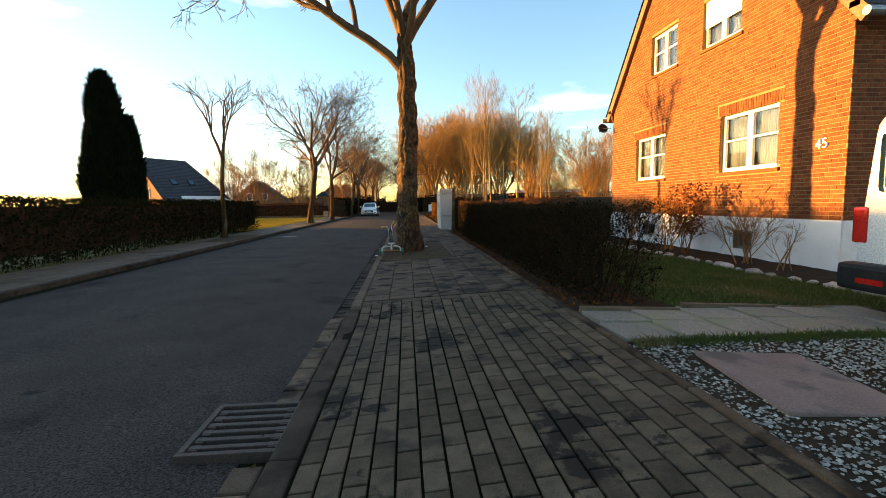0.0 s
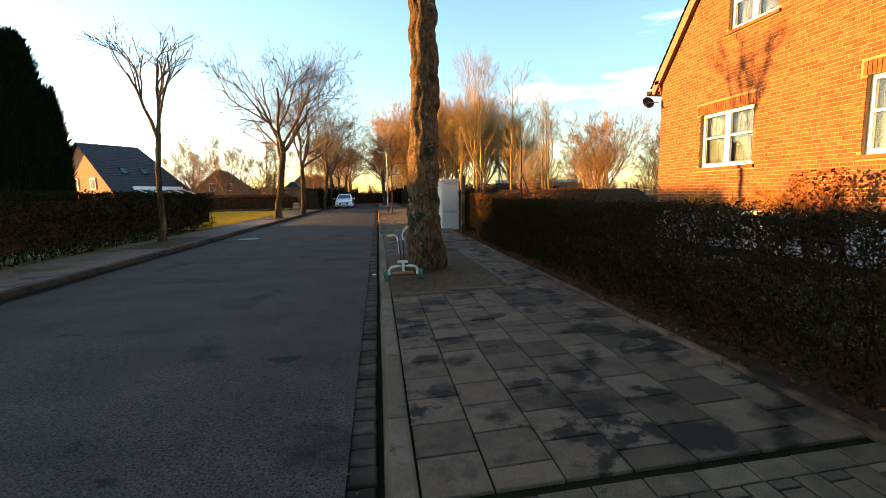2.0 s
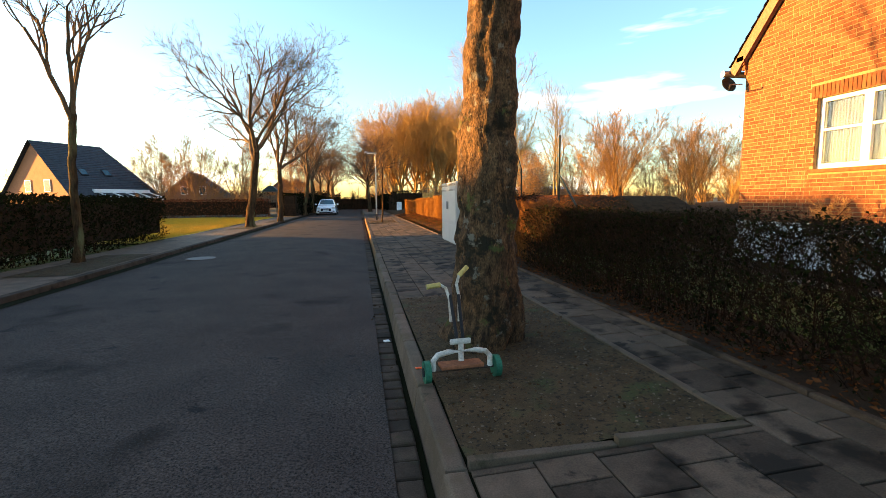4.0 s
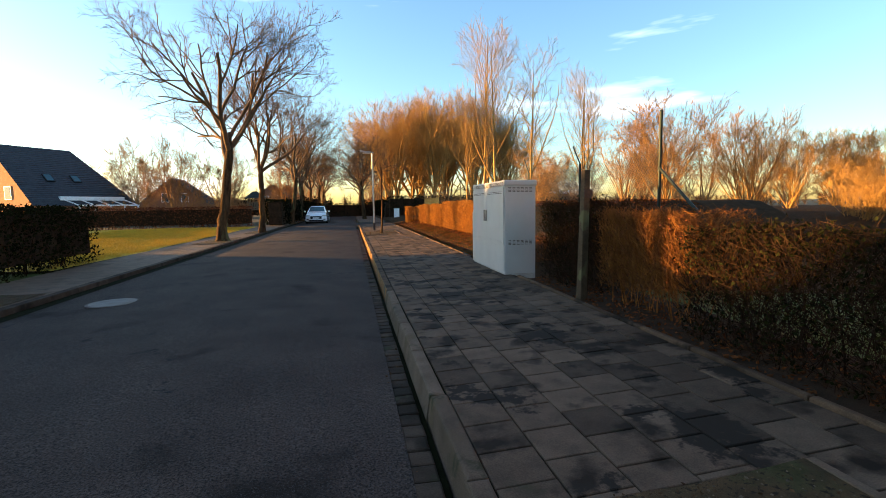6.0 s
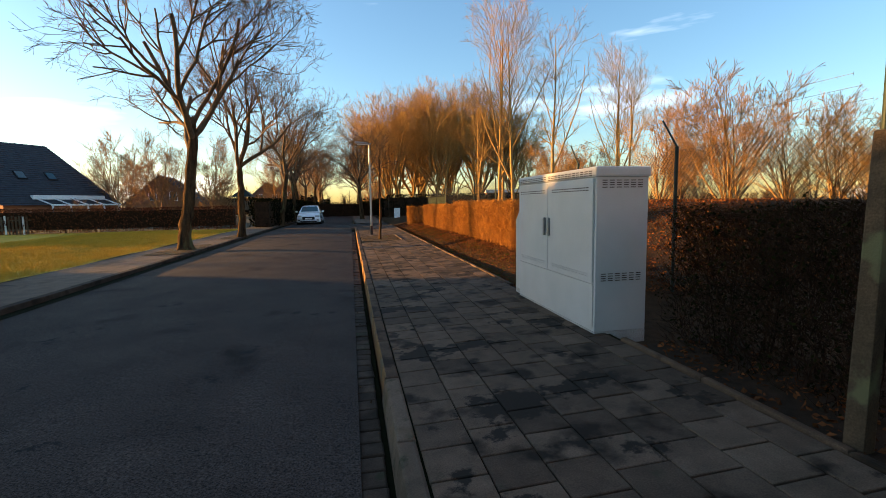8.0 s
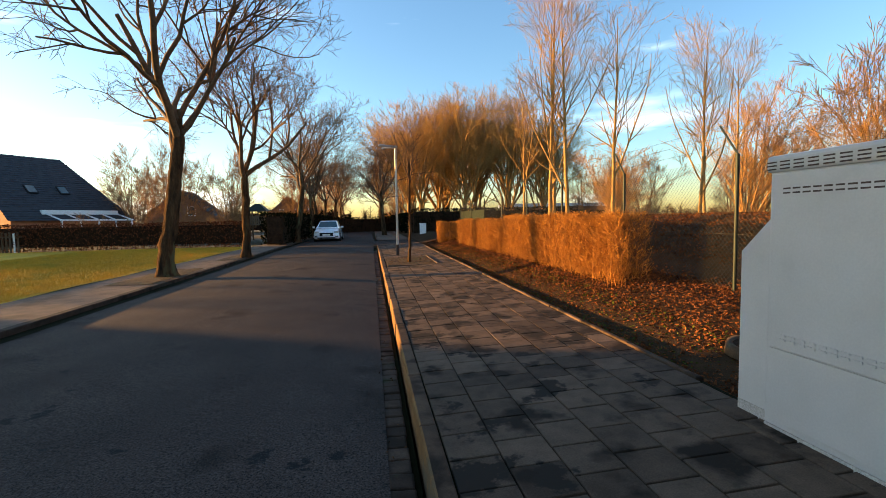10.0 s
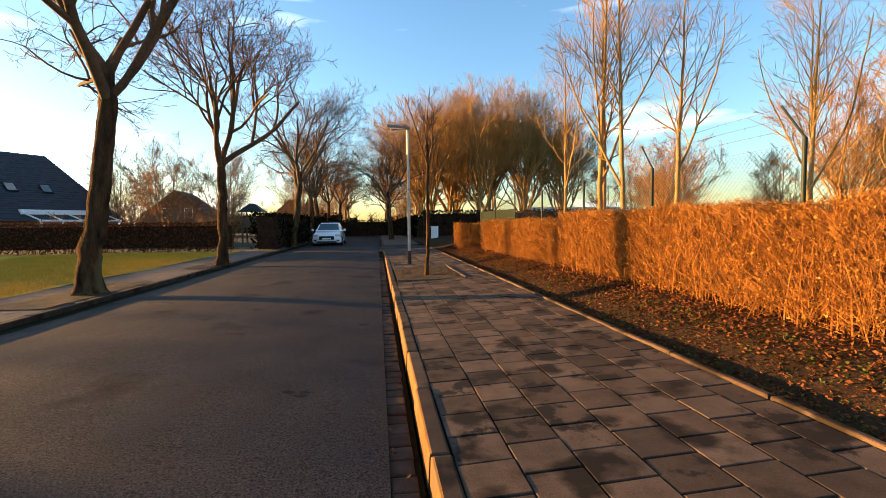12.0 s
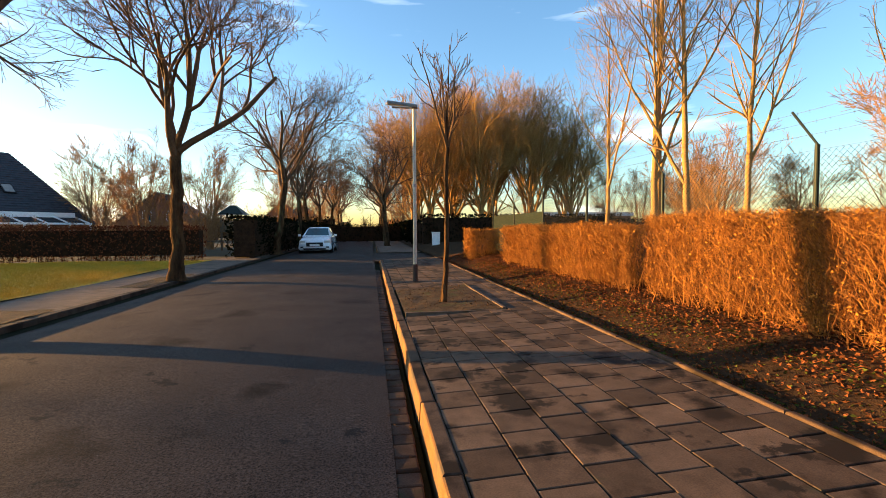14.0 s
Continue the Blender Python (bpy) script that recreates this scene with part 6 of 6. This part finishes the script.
for x, y, rz in ((-0.24, 13.0, 20), (1.02, 12.9, 70)):
    paper = new("paper_scrap", bm_mesh("paper_scrap", box_bm(-0.03, 0.03, -0.022, 0.022, 0, 0.012, 0.004), M["white"]))
    tagged(paper, "crumpled pale scrap of paper on the ground", "litter", "paper scraps")
    paper.matrix_world = pose(x, y, -0.152 if x < 0 else pave_z(x, y) + 0.02, 6, 4, rz)

drain = thing("storm_drain", "rusty cast iron storm drain grate in the gutter", "drain", (-0.39, 3.9, -0.105))
bm = bmesh.new()
w, l = 0.26, 0.3
for b in ((-w, w, -l, -l + 0.035), (-w, w, l - 0.035, l), (-w, -w + 0.035, -l + 0.035, l - 0.035), (w - 0.035, w, -l + 0.035, l - 0.035)):
    add_box(bm, b[0], b[1], b[2], b[3], -0.06, 0.022, 0.004)
part("frame", bm, M["iron"], drain)
for i in range(6):
    y = -l + 0.075 + i * 0.082
    bm = box_bm(-w + 0.036, w - 0.036, y, y + 0.036, -0.04, 0.016, 0.004)
    for e in (-1, 1):
        add_box(bm, *sorted((e * (w - 0.037), e * (w - 0.085))), y - 0.012, y + 0.048, -0.035, 0.013, 0.004)
    part("bar", bm, M["iron"], drain)
# the pit's darkness is only this black block
part("pit", box_bm(-w + 0.03, w - 0.03, -l + 0.03, l - 0.03, -0.12, -0.061), M["dark"], drain, "black block standing in for the unlit pit")


def manhole(x, y, label):
    ob = thing("manhole_cover", label, "manhole cover", (x, y, road_z(x, y)))
    part("frame", cyl_bm((0, 0, -0.04), (0, 0, 0.008), 0.34, n=40), M["iron"], ob)
    part("lid", cyl_bm((0, 0, -0.03), (0, 0, 0.013), 0.3, n=40), M["curb_lid"], ob, "grey concrete-filled lid")


manhole(-4.15, 20.1, "round grey manhole cover in the asphalt")

plate = tagged(new("cover_plate", bm_mesh("cover_plate", box_bm(-0.34, 0.34, -0.47, 0.47, -0.03, 0.02, 0.006), M["plate"])), "reddish brown steel cover plate in the gravel", "cover plate")
plate.matrix_world = pose(2.78, 3.78, 0.065, 0, 1.5, -8)
rim = thing("planter_ring", "low round concrete ring in the leaf litter", "planter", (3.1, 23.0, 0.16))
bm = bmesh.new()
bmesh.ops.create_cone(bm, cap_ends=False, segments=36, radius1=0.42, radius2=0.4, depth=0.1)
bmesh.ops.solidify(bm, geom=bm.faces[:], thickness=0.05)
part("ring", bm, M["concpost"], rim, smooth=True)
part("fill", cyl_bm((0, 0, -0.05), (0, 0, 0.03), 0.37, n=30), M["soil"], rim)

# ---------------------------------------------------------------- gravel, fallen leaves, grass blades
def pebbles(n, x0, x1, y0, y1, zf, size, seed, skip=None):
    rng = np.random.default_rng(seed)
    x, y = rng.uniform(x0, x1, n), rng.uniform(y0, y1, n)
    if skip:
        k = ~skip(x, y)
        x, y = x[k], y[k]
    n = len(x)
    z = np.array([zf(a, b) for a, b in zip(x, y)])
    s = size * rng.uniform(0.5, 1.4, n)
    o = np.array([(1, 0, 0), (-1, 0, 0), (0, 1, 0), (0, -1, 0), (0, 0, 0.6), (0, 0, -0.5)], float)
    vs = o[None] * s[:, None, None] * rng.uniform(0.7, 1.3, (n, 6, 1)) 
    a = rng.uniform(0, 6.28, n)
    c, d = np.cos(a)[:, None], np.sin(a)[:, None]
    vs = np.stack([vs[:, :, 0] * c - vs[:, :, 1] * d, vs[:, :, 0] * d + vs[:, :, 1] * c, vs[:, :, 2]], 2)
    vs += np.stack([x, y, z + s * 0.25], 1)[:, None]
    f = np.array([(0, 2, 4), (2, 1, 4), (1, 3, 4), (3, 0, 4), (2, 0, 5), (1, 2, 5), (3, 1, 5), (0, 3, 5)])
    return vs.reshape(-1, 3), (f[None] + (np.arange(n) * 6)[:, None, None]).reshape(-1, 3)


def gravel_z(x, y):
    return 0.07 - 0.2 * smooth01((x - 3.2) / 5.5)


v, f = pebbles(26000, 2.14, 7.5, 1.0, 4.55, gravel_z, 0.011, 4, lambda x, y: (abs(x - 2.78) < 0.36) & (abs(y - 3.78) < 0.48))
tagged(new("gravel", from_arrays("gravel", v, f, M["gravel"])), "loose pale pebbles of the drive", "gravel", kind="stuff")


def scatter_leaves(name, n, x0, x1, y0, y1, zf, size, seed, label, power=1.0, material="litter", lift=0.01):
    rng = np.random.default_rng(seed)
    x = x0 + (x1 - x0) * rng.uniform(0, 1, n) ** power
    y = rng.uniform(y0, y1, n)
    z = np.array([zf(a, b) for a, b in zip(x, y)]) + lift + rng.uniform(0, 0.025, n)
    v, f = leaves(np.stack([x, y, z], 1), np.full(n, size), rng, flat=0.65)
    return tagged(new(name, from_arrays(name, v, f, M[material])), label, "leaves", kind="stuff")


scatter_leaves("leaf_litter", 60000, 2.17, 4.6, 21.9, 44.0, field_z, 0.038, 1, "fallen brown leaves under the hedge")
scatter_leaves("leaf_litter", 20000, 4.4, 9.0, 21.5, 34.0, field_z, 0.06, 2, "fallen brown leaves on the bank")
scatter_leaves("leaf_litter", 2600, 2.15, 2.95, 5.8, 19.6, lambda x, y: garden_z(x, y), 0.05, 3, "fallen leaves under the garden hedge")
scatter_leaves("ground_ivy", 6500, 2.17, 3.1, 23.0, 40.0, field_z, 0.036, 6, "low green weeds at the pavement edge", 1.3, "weed")
scatter_leaves("gutter_leaves", 160, -0.36, -0.19, 2, 40.0, lambda x, y: -0.125 if y < 6.5 else -0.158, 0.035, 7, "dead leaves lying in the gutter", material="crumb")


scatter_leaves("pit_litter", 900, 0.02, 1.44, 10.6, 14.18, lambda x, y: pave_z(x, y) + 0.008, 0.024, 8, "crumbled leaves and twigs on trodden soil", material="crumb")
scatter_leaves("pit_litter", 500, 0.05, 1.44, 32.85, 35.55, lambda x, y: pave_z(x, y) + 0.008, 0.03, 9, "crumbled leaves and twigs on trodden soil", material="crumb")
v, f = pebbles(1500, 0.02, 1.44, 10.6, 14.18, lambda x, y: pave_z(x, y) + 0.008, 0.007, 14)
tagged(new("pit_gravel", from_arrays("pit_gravel", v, f, M["grit"])), "small grit on the trodden soil", "gravel", kind="stuff")


def grass_blades(name, n, x0, x1, y0, y1, zf, h, seed, label, material="grass"):
    rng = np.random.default_rng(seed)
    x, y = rng.uniform(x0, x1, n), rng.uniform(y0, y1, n)
    z = np.array([zf(a, b) for a, b in zip(x, y)])
    p = np.stack([x, y, z], 1)
    q = p + np.stack([rng.normal(scale=0.5, size=n), rng.normal(scale=0.5, size=n), np.ones(n)], 1) * (h * rng.uniform(0.5, 1.3, n))[:, None]
    v, f = tubes(p, q, 0.0045, 0.001, 3)
    return tagged(new(name, from_arrays(name, v, f, M[material])), label, "grass", kind="stuff")


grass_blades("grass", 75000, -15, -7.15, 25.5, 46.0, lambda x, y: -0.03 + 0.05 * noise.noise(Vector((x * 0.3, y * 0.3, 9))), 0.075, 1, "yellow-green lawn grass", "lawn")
grass_blades("grass", 22000, 3.1, 6.5, 5.6, 12.0, garden_z, 0.05, 2, "short dark green garden grass")
grass_blades("grass", 2500, 2.2, 6.5, 4.45, 4.62, gravel_z, 0.05, 3, "grass strip between slabs and gravel")

# ---------------------------------------------------------------- soil patches
def tree_patch(x0, x1, y0, y1):
    sheet("tree_pit", x0, x1, y0, y1, lambda x, y: pave_z(x, y) + 0.006 + 0.02 * noise.noise(Vector((x * 3, y * 3, 7))), M["bedsoil"], 16, 30, "trodden soil round the tree", "soil")


BIG, SMALL = (0.0, 1.46, 10.55, 14.2), (0.02, 1.46, 32.8, 35.6)
tree_patch(*BIG)
tree_patch(*SMALL)
for x0, x1, y0, y1 in (BIG, SMALL):
    for b in ((x1, x1 + 0.05, y0, y1), (x0, x1 + 0.05, y0 - 0.05, y0)):
        n = max(1, round(max(b[1] - b[0], b[3] - b[2])))
        for i in range(n):
            if b[1] - b[0] > b[3] - b[2]:
                q = (b[0] + (b[1] - b[0]) * i / n, b[0] + (b[1] - b[0]) * (i + 1) / n - 0.006, b[2], b[3])
            else:
                q = (b[0], b[1], b[2] + (b[3] - b[2]) * i / n, b[2] + (b[3] - b[2]) * (i + 1) / n - 0.006)
            zc = pave_z((q[0] + q[1]) / 2, (q[2] + q[3]) / 2)
            ob = new("pit_edging", bm_mesh("pit_edging", box_bm(*q, zc - 0.1, zc + 0.02, 0.005), M["kerb"]))
            tagged(ob, "thin concrete edging of the tree pit", "edging", "pit edging")
sheet("left_tree_pit", -6.6, -5.5, 17.6, 21.0, lambda x, y: -0.035 + 0.015 * noise.noise(Vector((x * 3, y * 3, 7))), M["bedsoil"], 8, 16, "soil round the young tree", "soil")
sheet("left_tree_pit", -6.5, -5.5, 31.0, 34.5, lambda x, y: -0.032 + 0.02 * noise.noise(Vector((x * 3, y * 3, 7))), M["bedsoil"], 8, 16, "soil round the street tree", "soil")
sheet("left_tree_pit", -6.1, -5.48, 37.4, 40.4, lambda x, y: -0.032 + 0.02 * noise.noise(Vector((x * 3, y * 3, 7))), M["bedsoil"], 8, 16, "soil round the street tree", "soil")

# ---------------------------------------------------------------- kerbs, gutters, slabs, pavers, bricks
pavement = bpy.data.objects["pavement"]
road = bpy.data.objects["road"]


def kerb_mesh(name, w, h, l, mt, batter=0.0, face_mt=None, round_=0.014):
    bm = box_bm(-w / 2, w / 2, -l / 2, l / 2, -h, 0)
    for v in bm.verts:
        if v.co.x < 0 and v.co.z < -0.1:
            v.co.x -= batter
    ed = [e for e in bm.edges if all(v.co.z > -0.01 for v in e.verts)]
    bmesh.ops.bevel(bm, geom=ed, offset=round_, segments=2, affect="EDGES", profile=0.5)
    me = bm_mesh(name, bm, M[mt])
    # the face towards the road takes its own colour
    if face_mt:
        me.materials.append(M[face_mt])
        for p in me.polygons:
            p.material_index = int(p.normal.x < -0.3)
    return me


mid = kerb_mesh("kerb_stone", 0.115, 0.26, 0.994, "kerb", 0.04, None, 0.02)
flush = kerb_mesh("kerb_stone", 0.15, 0.26, 0.994, "kerb_dirty_shaded", 0.0)
# kerb along the sunny stretch, sunlight painted on its road face
worn = kerb_mesh("kerb_stone", 0.115, 0.26, 0.994, "kerb_top", 0.012, "kerb_sunlit", 0.016)
# left kerb, darkened in colour for its face turned from the sun
shady = kerb_mesh("kerb_stone", 0.15, 0.26, 0.994, "kerb_dirty_shaded", 0.03)
sett = kerb_mesh("gutter_stone", 0.15, 0.12, 0.205, "sett")
gut = kerb_mesh("gutter_stone", 0.15, 0.12, 0.152, "gutter")
rng = np.random.default_rng(9)
y = -6.5
while y < 60:
    if not 44.8 < y < 51.2:
        up = smooth01((y - 5.6) / 0.9) * (1 - smooth01((y - 43.5) / 1.2) if y < 48 else 1)
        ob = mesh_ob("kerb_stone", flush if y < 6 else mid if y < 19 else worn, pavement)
        ob.matrix_world = pose((-0.088 if y < 6 else -0.062) + rng.normal(scale=0.003), y + 0.5, -0.075 + 0.078 * up + rng.normal(scale=0.002), math.degrees(math.atan(0.07 / 1.0)) if 5.4 < y < 6.4 else 0, 0, rng.normal(scale=0.15))
    y += 1.0
y = -6.5
while y < 60:
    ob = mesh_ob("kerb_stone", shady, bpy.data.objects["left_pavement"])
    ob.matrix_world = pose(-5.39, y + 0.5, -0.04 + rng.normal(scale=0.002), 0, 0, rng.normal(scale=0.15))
    y += 1.0
y = 0.5
while y < 42:
    if not 3.58 < y < 4.22:
        ob = mesh_ob("gutter_stone", sett if y < 6.5 else gut, road)
        ob.matrix_world = pose(-0.262 + rng.normal(scale=0.003), y, (-0.114 if y < 6.5 else -0.148) + rng.normal(scale=0.004), rng.normal(scale=1), rng.normal(scale=1), rng.normal(scale=0.8))
    y += 0.225 if y < 6.5 else 0.162
sheet("left_gutter", -5.32, -5.06, -14, 60, lambda x, y: road_z(x, y) + 0.006, M["joint"], 2, 70, "dark strip along the left gutter", "gutter")
sheet("gutter_bed", -0.36, -0.15, -14, 45, lambda x, y: -0.142 if y < 6 else -0.172, M["joint"], 2, 59, "dirt in the gutter joints", "gutter")

edge = kerb_mesh("edging_stone", 0.06, 0.2, 0.992, "kerb_top")
y = -6.3
while y < 44:
    if not CY0 - 0.9 < y < CY1 + 0.2:
        ob = mesh_ob("edging_stone", edge, pavement)
        low = y < 6
        ob.matrix_world = pose(2.1 + rng.normal(scale=0.004), y + 0.5, pave_z(2.1, y + 0.5) + (0.012 if low else 0.022) + rng.normal(scale=0.003), rng.normal(scale=0.3), 0, rng.normal(scale=0.3))
    y += 1.0


def piece_mesh(name, w, l, h, mt, r=0.004):
    """A slab with a small chamfer, 22 triangles."""
    a, b = w / 2, l / 2
    vs = [(-a, -b, -h), (a, -b, -h), (a, b, -h), (-a, b, -h), (-a, -b, -r), (a, -b, -r), (a, b, -r), (-a, b, -r), (-a + r, -b + r, 0), (a - r, -b + r, 0), (a - r, b - r, 0), (-a + r, b - r, 0)]
    fs = [(8, 9, 10, 11)] + [(i, (i + 1) % 4, (i + 1) % 4 + 4, i + 4) for i in range(4)] + [(i + 4, (i + 1) % 4 + 4, (i + 1) % 4 + 8, i + 8) for i in range(4)]
    return from_arrays(name, vs, fs, M[mt]), np.array(vs, float), np.array(fs)


def lay(name, stuff_name, cols, pitch, y0, y1, near, mt, mt_far, pits, thick, stagger, gap=0.007):
    """Lays pieces in columns along y: those inside the near stretch are parts, the others one joined part."""
    vs_all, fs_all, o = [], [], 0
    made = {}
    for ci, (xa, xb) in enumerate(cols):
        w = xb - xa
        xc = (xa + xb) / 2
        spans = [(y0, y1)]
        for p in pits:
            if p[0] - 0.12 < xc < p[1] + 0.12:
                spans = [q for u, v in spans for q in ((u, min(v, p[2] - 0.06)), (max(u, p[3] + 0.004), v)) if q[1] - q[0] > 0.02]
        for u, v in spans:
            y = y0 - pitch + (pitch * stagger if ci % 2 else 0.0)
            while y < v:
                a, b = max(y, u), min(y + pitch, v)
                y += pitch
                if b - a < 0.04:
                    continue
                key = (round(w, 3), round(b - a, 2))
                if key not in made:
                    made[key] = piece_mesh(name, w - gap, key[1] - gap, thick, mt)
                me, vs, fs = made[key]
                yc = (a + b) / 2
                z = pave_z(xc, yc) + rng.normal(scale=0.0012)
                tilt = math.degrees(math.atan((pave_z(xc + 0.05, yc) - pave_z(xc - 0.05, yc)) / 0.1))
                rise = math.degrees(math.atan((pave_z(xc, yc + 0.05) - pave_z(xc, yc - 0.05)) / 0.1))
                m = pose(xc, yc, z, rise + rng.normal(scale=0.16), -tilt + rng.normal(scale=0.16), rng.normal(scale=0.3))
                if near[0] <= yc < near[1]:
                    mesh_ob(name, me, pavement).matrix_world = m
                else:
                    q = np.array(m)
                    vs_all.append(vs @ q[:3, :3].T + q[:3, 3])
                    fs_all.append(fs + o)
                    o += len(vs)
    me = from_arrays(stuff_name, np.concatenate(vs_all), np.concatenate(fs_all), M[mt_far])
    tagged(mesh_ob(stuff_name, me, pavement), kind="stuff")


slab_cols = [(0.0 + 0.305 * i, 0.305 * (i + 1)) for i in range(6)] + [(1.83, 2.065)]
lay("slab", "slab_rest", slab_cols, 0.305, 6.78, 44.8, (6.7, 19.6), "slab", "slab_far", (BIG, SMALL), 0.05, 0.5, 0.008)
pav_cols = [(0.0 + 0.1147 * i, 0.1147 * (i + 1)) for i in range(18)]
lay("paver", "paver_rest", pav_cols, 0.222, -5.0, 6.6, (2.4, 6.7), "paver", "paver_far", (), 0.05, 0.5, 0.012)
# border row between pavers and slabs
me, _, _ = piece_mesh("paver", 0.222, 0.11, 0.05, "paver")
for i in range(9):
    x = 0.115 + 0.228 * i
    yy = 6.66
    ob = mesh_ob("paver", me, pavement)
    ob.matrix_world = pose(x, yy, pave_z(x, yy) + 0.002, 5, -2, rng.normal(scale=1.0))

# pale slabs of the garden path
me = [piece_mesh("path_slab", 0.47, 0.46, 0.05, "pale")[0] for _ in range(1)][0]
path = tagged(new("garden_path", from_arrays("garden_path", [(2.15, 4.6, -0.12), (8.0, 4.6, -0.2), (8.0, 5.5, -0.2), (2.15, 5.5, -0.12)], [(0, 1, 2, 3)], M["soil"])), "path of pale washed concrete slabs to the house", "path", kind="structure")
for i in range(6):
    for j in range(2):
        x, y = 2.4 + 0.483 * i, 4.85 + 0.47 * j
        ob = mesh_ob("path_slab", me, path)
        ob.matrix_world = pose(x, y, gravel_z(x, y) + 0.025 + rng.normal(scale=0.004), rng.normal(scale=0.7), 2.2 + rng.normal(scale=0.7), rng.normal(scale=0.8))
for i in range(6):
    ob = tagged(new("lawn_edging", bm_mesh("lawn_edging", box_bm(-0.49, 0.49, -0.03, 0.03, -0.15, 0.0, 0.006), M["kerb"])), "dark mossy concrete edging of the lawn", "edging", "lawn edging")
    ob.matrix_world = pose(2.65 + i, 5.5, garden_z(2.65 + i, 5.6) + 0.06, 0, 3, 0)


# bricks of the gable wall
def brick_rows(y0f, y1f, z0, z1, holes):
    z, row = z0, 0
    while z + 0.065 < z1:
        spans = [(y0f(z), y1f(z))]
        for h in holes:
            if h[2] - 0.075 < z + 0.07 and h[3] + (0.24 if h[3] < 4 else 0.01) > z:
                g = 0.12 if h[3] < 4 and z > h[3] - 0.03 else 0.0
                g = 0.08 if z < h[2] else g
                spans = [s for u, v in spans for s in ((u, min(v, h[0] - g)), (max(u, h[1] + g), v)) if s[1] - s[0] > 0.03]
        for u, v in spans:
            y = y0f(z) - 3 + (0.125 if row % 2 else 0.0) + 0.06 * (row % 3 == 2)
            k = 0
            while y < v:
                ln = 0.24 if (k + row) % 2 == 0 else 0.115
                a, b = max(y, u), min(y + ln, v)
                if b - a > 0.03:
                    yield a, b, z
                y += ln + 0.0115
                k += 1
        z += 0.0775
        row += 1


brick_cache = {}


def brick_me(ln):
    key = round(ln, 2)
    if key not in brick_cache:
        brick_cache[key] = piece_mesh("brick", 0.066, key, 0.02, "brick", 0.003)
    return brick_cache[key]


face = Matrix(((0, 0, -1, 0), (0, 1, 0, 0), (1, 0, 0, 0), (0, 0, 0, 1)))
wall_ob = [c for c in house.children if c.name.startswith("wall")][0]
vs_all, fs_all, o = [], [], 0
for a, b, z in brick_rows(lambda z: HC - gable_half(z + 0.07), lambda z: HC + gable_half(z + 0.07), PL + 0.012, APEX, OPEN):
    me, vs, fs = brick_me(b - a)
    m = Matrix.Translation((WX - 0.006 + rng.normal(scale=0.0012), (a + b) / 2, z + 0.033)) @ face
    if 8.7 < a < 12.2 and 0.7 < z < 1.75:
        ob = mesh_ob("brick", me, wall_ob)
        ob.matrix_world = m
    else:
        q = np.array(m)
        vs_all.append(vs @ q[:3, :3].T + q[:3, 3])
        fs_all.append(fs + o)
        o += len(vs)
tagged(mesh_ob("brick_rest", from_arrays("brick_rest", np.concatenate(vs_all), np.concatenate(fs_all), M["brick_far"]), house), kind="stuff")
# side wall bricks
vs_all, fs_all, o = [], [], 0
turn = Matrix(((0, 1, 0, 0), (0, 0, -1, 0), (1, 0, 0, 0), (0, 0, 0, 1)))
for a, b, z in brick_rows(lambda z: WX, lambda z: WX + 6.0, PL + 0.012, EAVE, []):
    me, vs, fs = brick_me(b - a)
    q = np.array(Matrix.Translation(((a + b) / 2, HY0 - 0.006, z + 0.033)) @ turn)
    vs_all.append(vs @ q[:3, :3].T + q[:3, 3])
    fs_all.append(fs + o)
    o += len(vs)
tagged(mesh_ob("side_brick", from_arrays("side_brick", np.concatenate(vs_all), np.concatenate(fs_all), M["brick_far"]), house), kind="stuff")
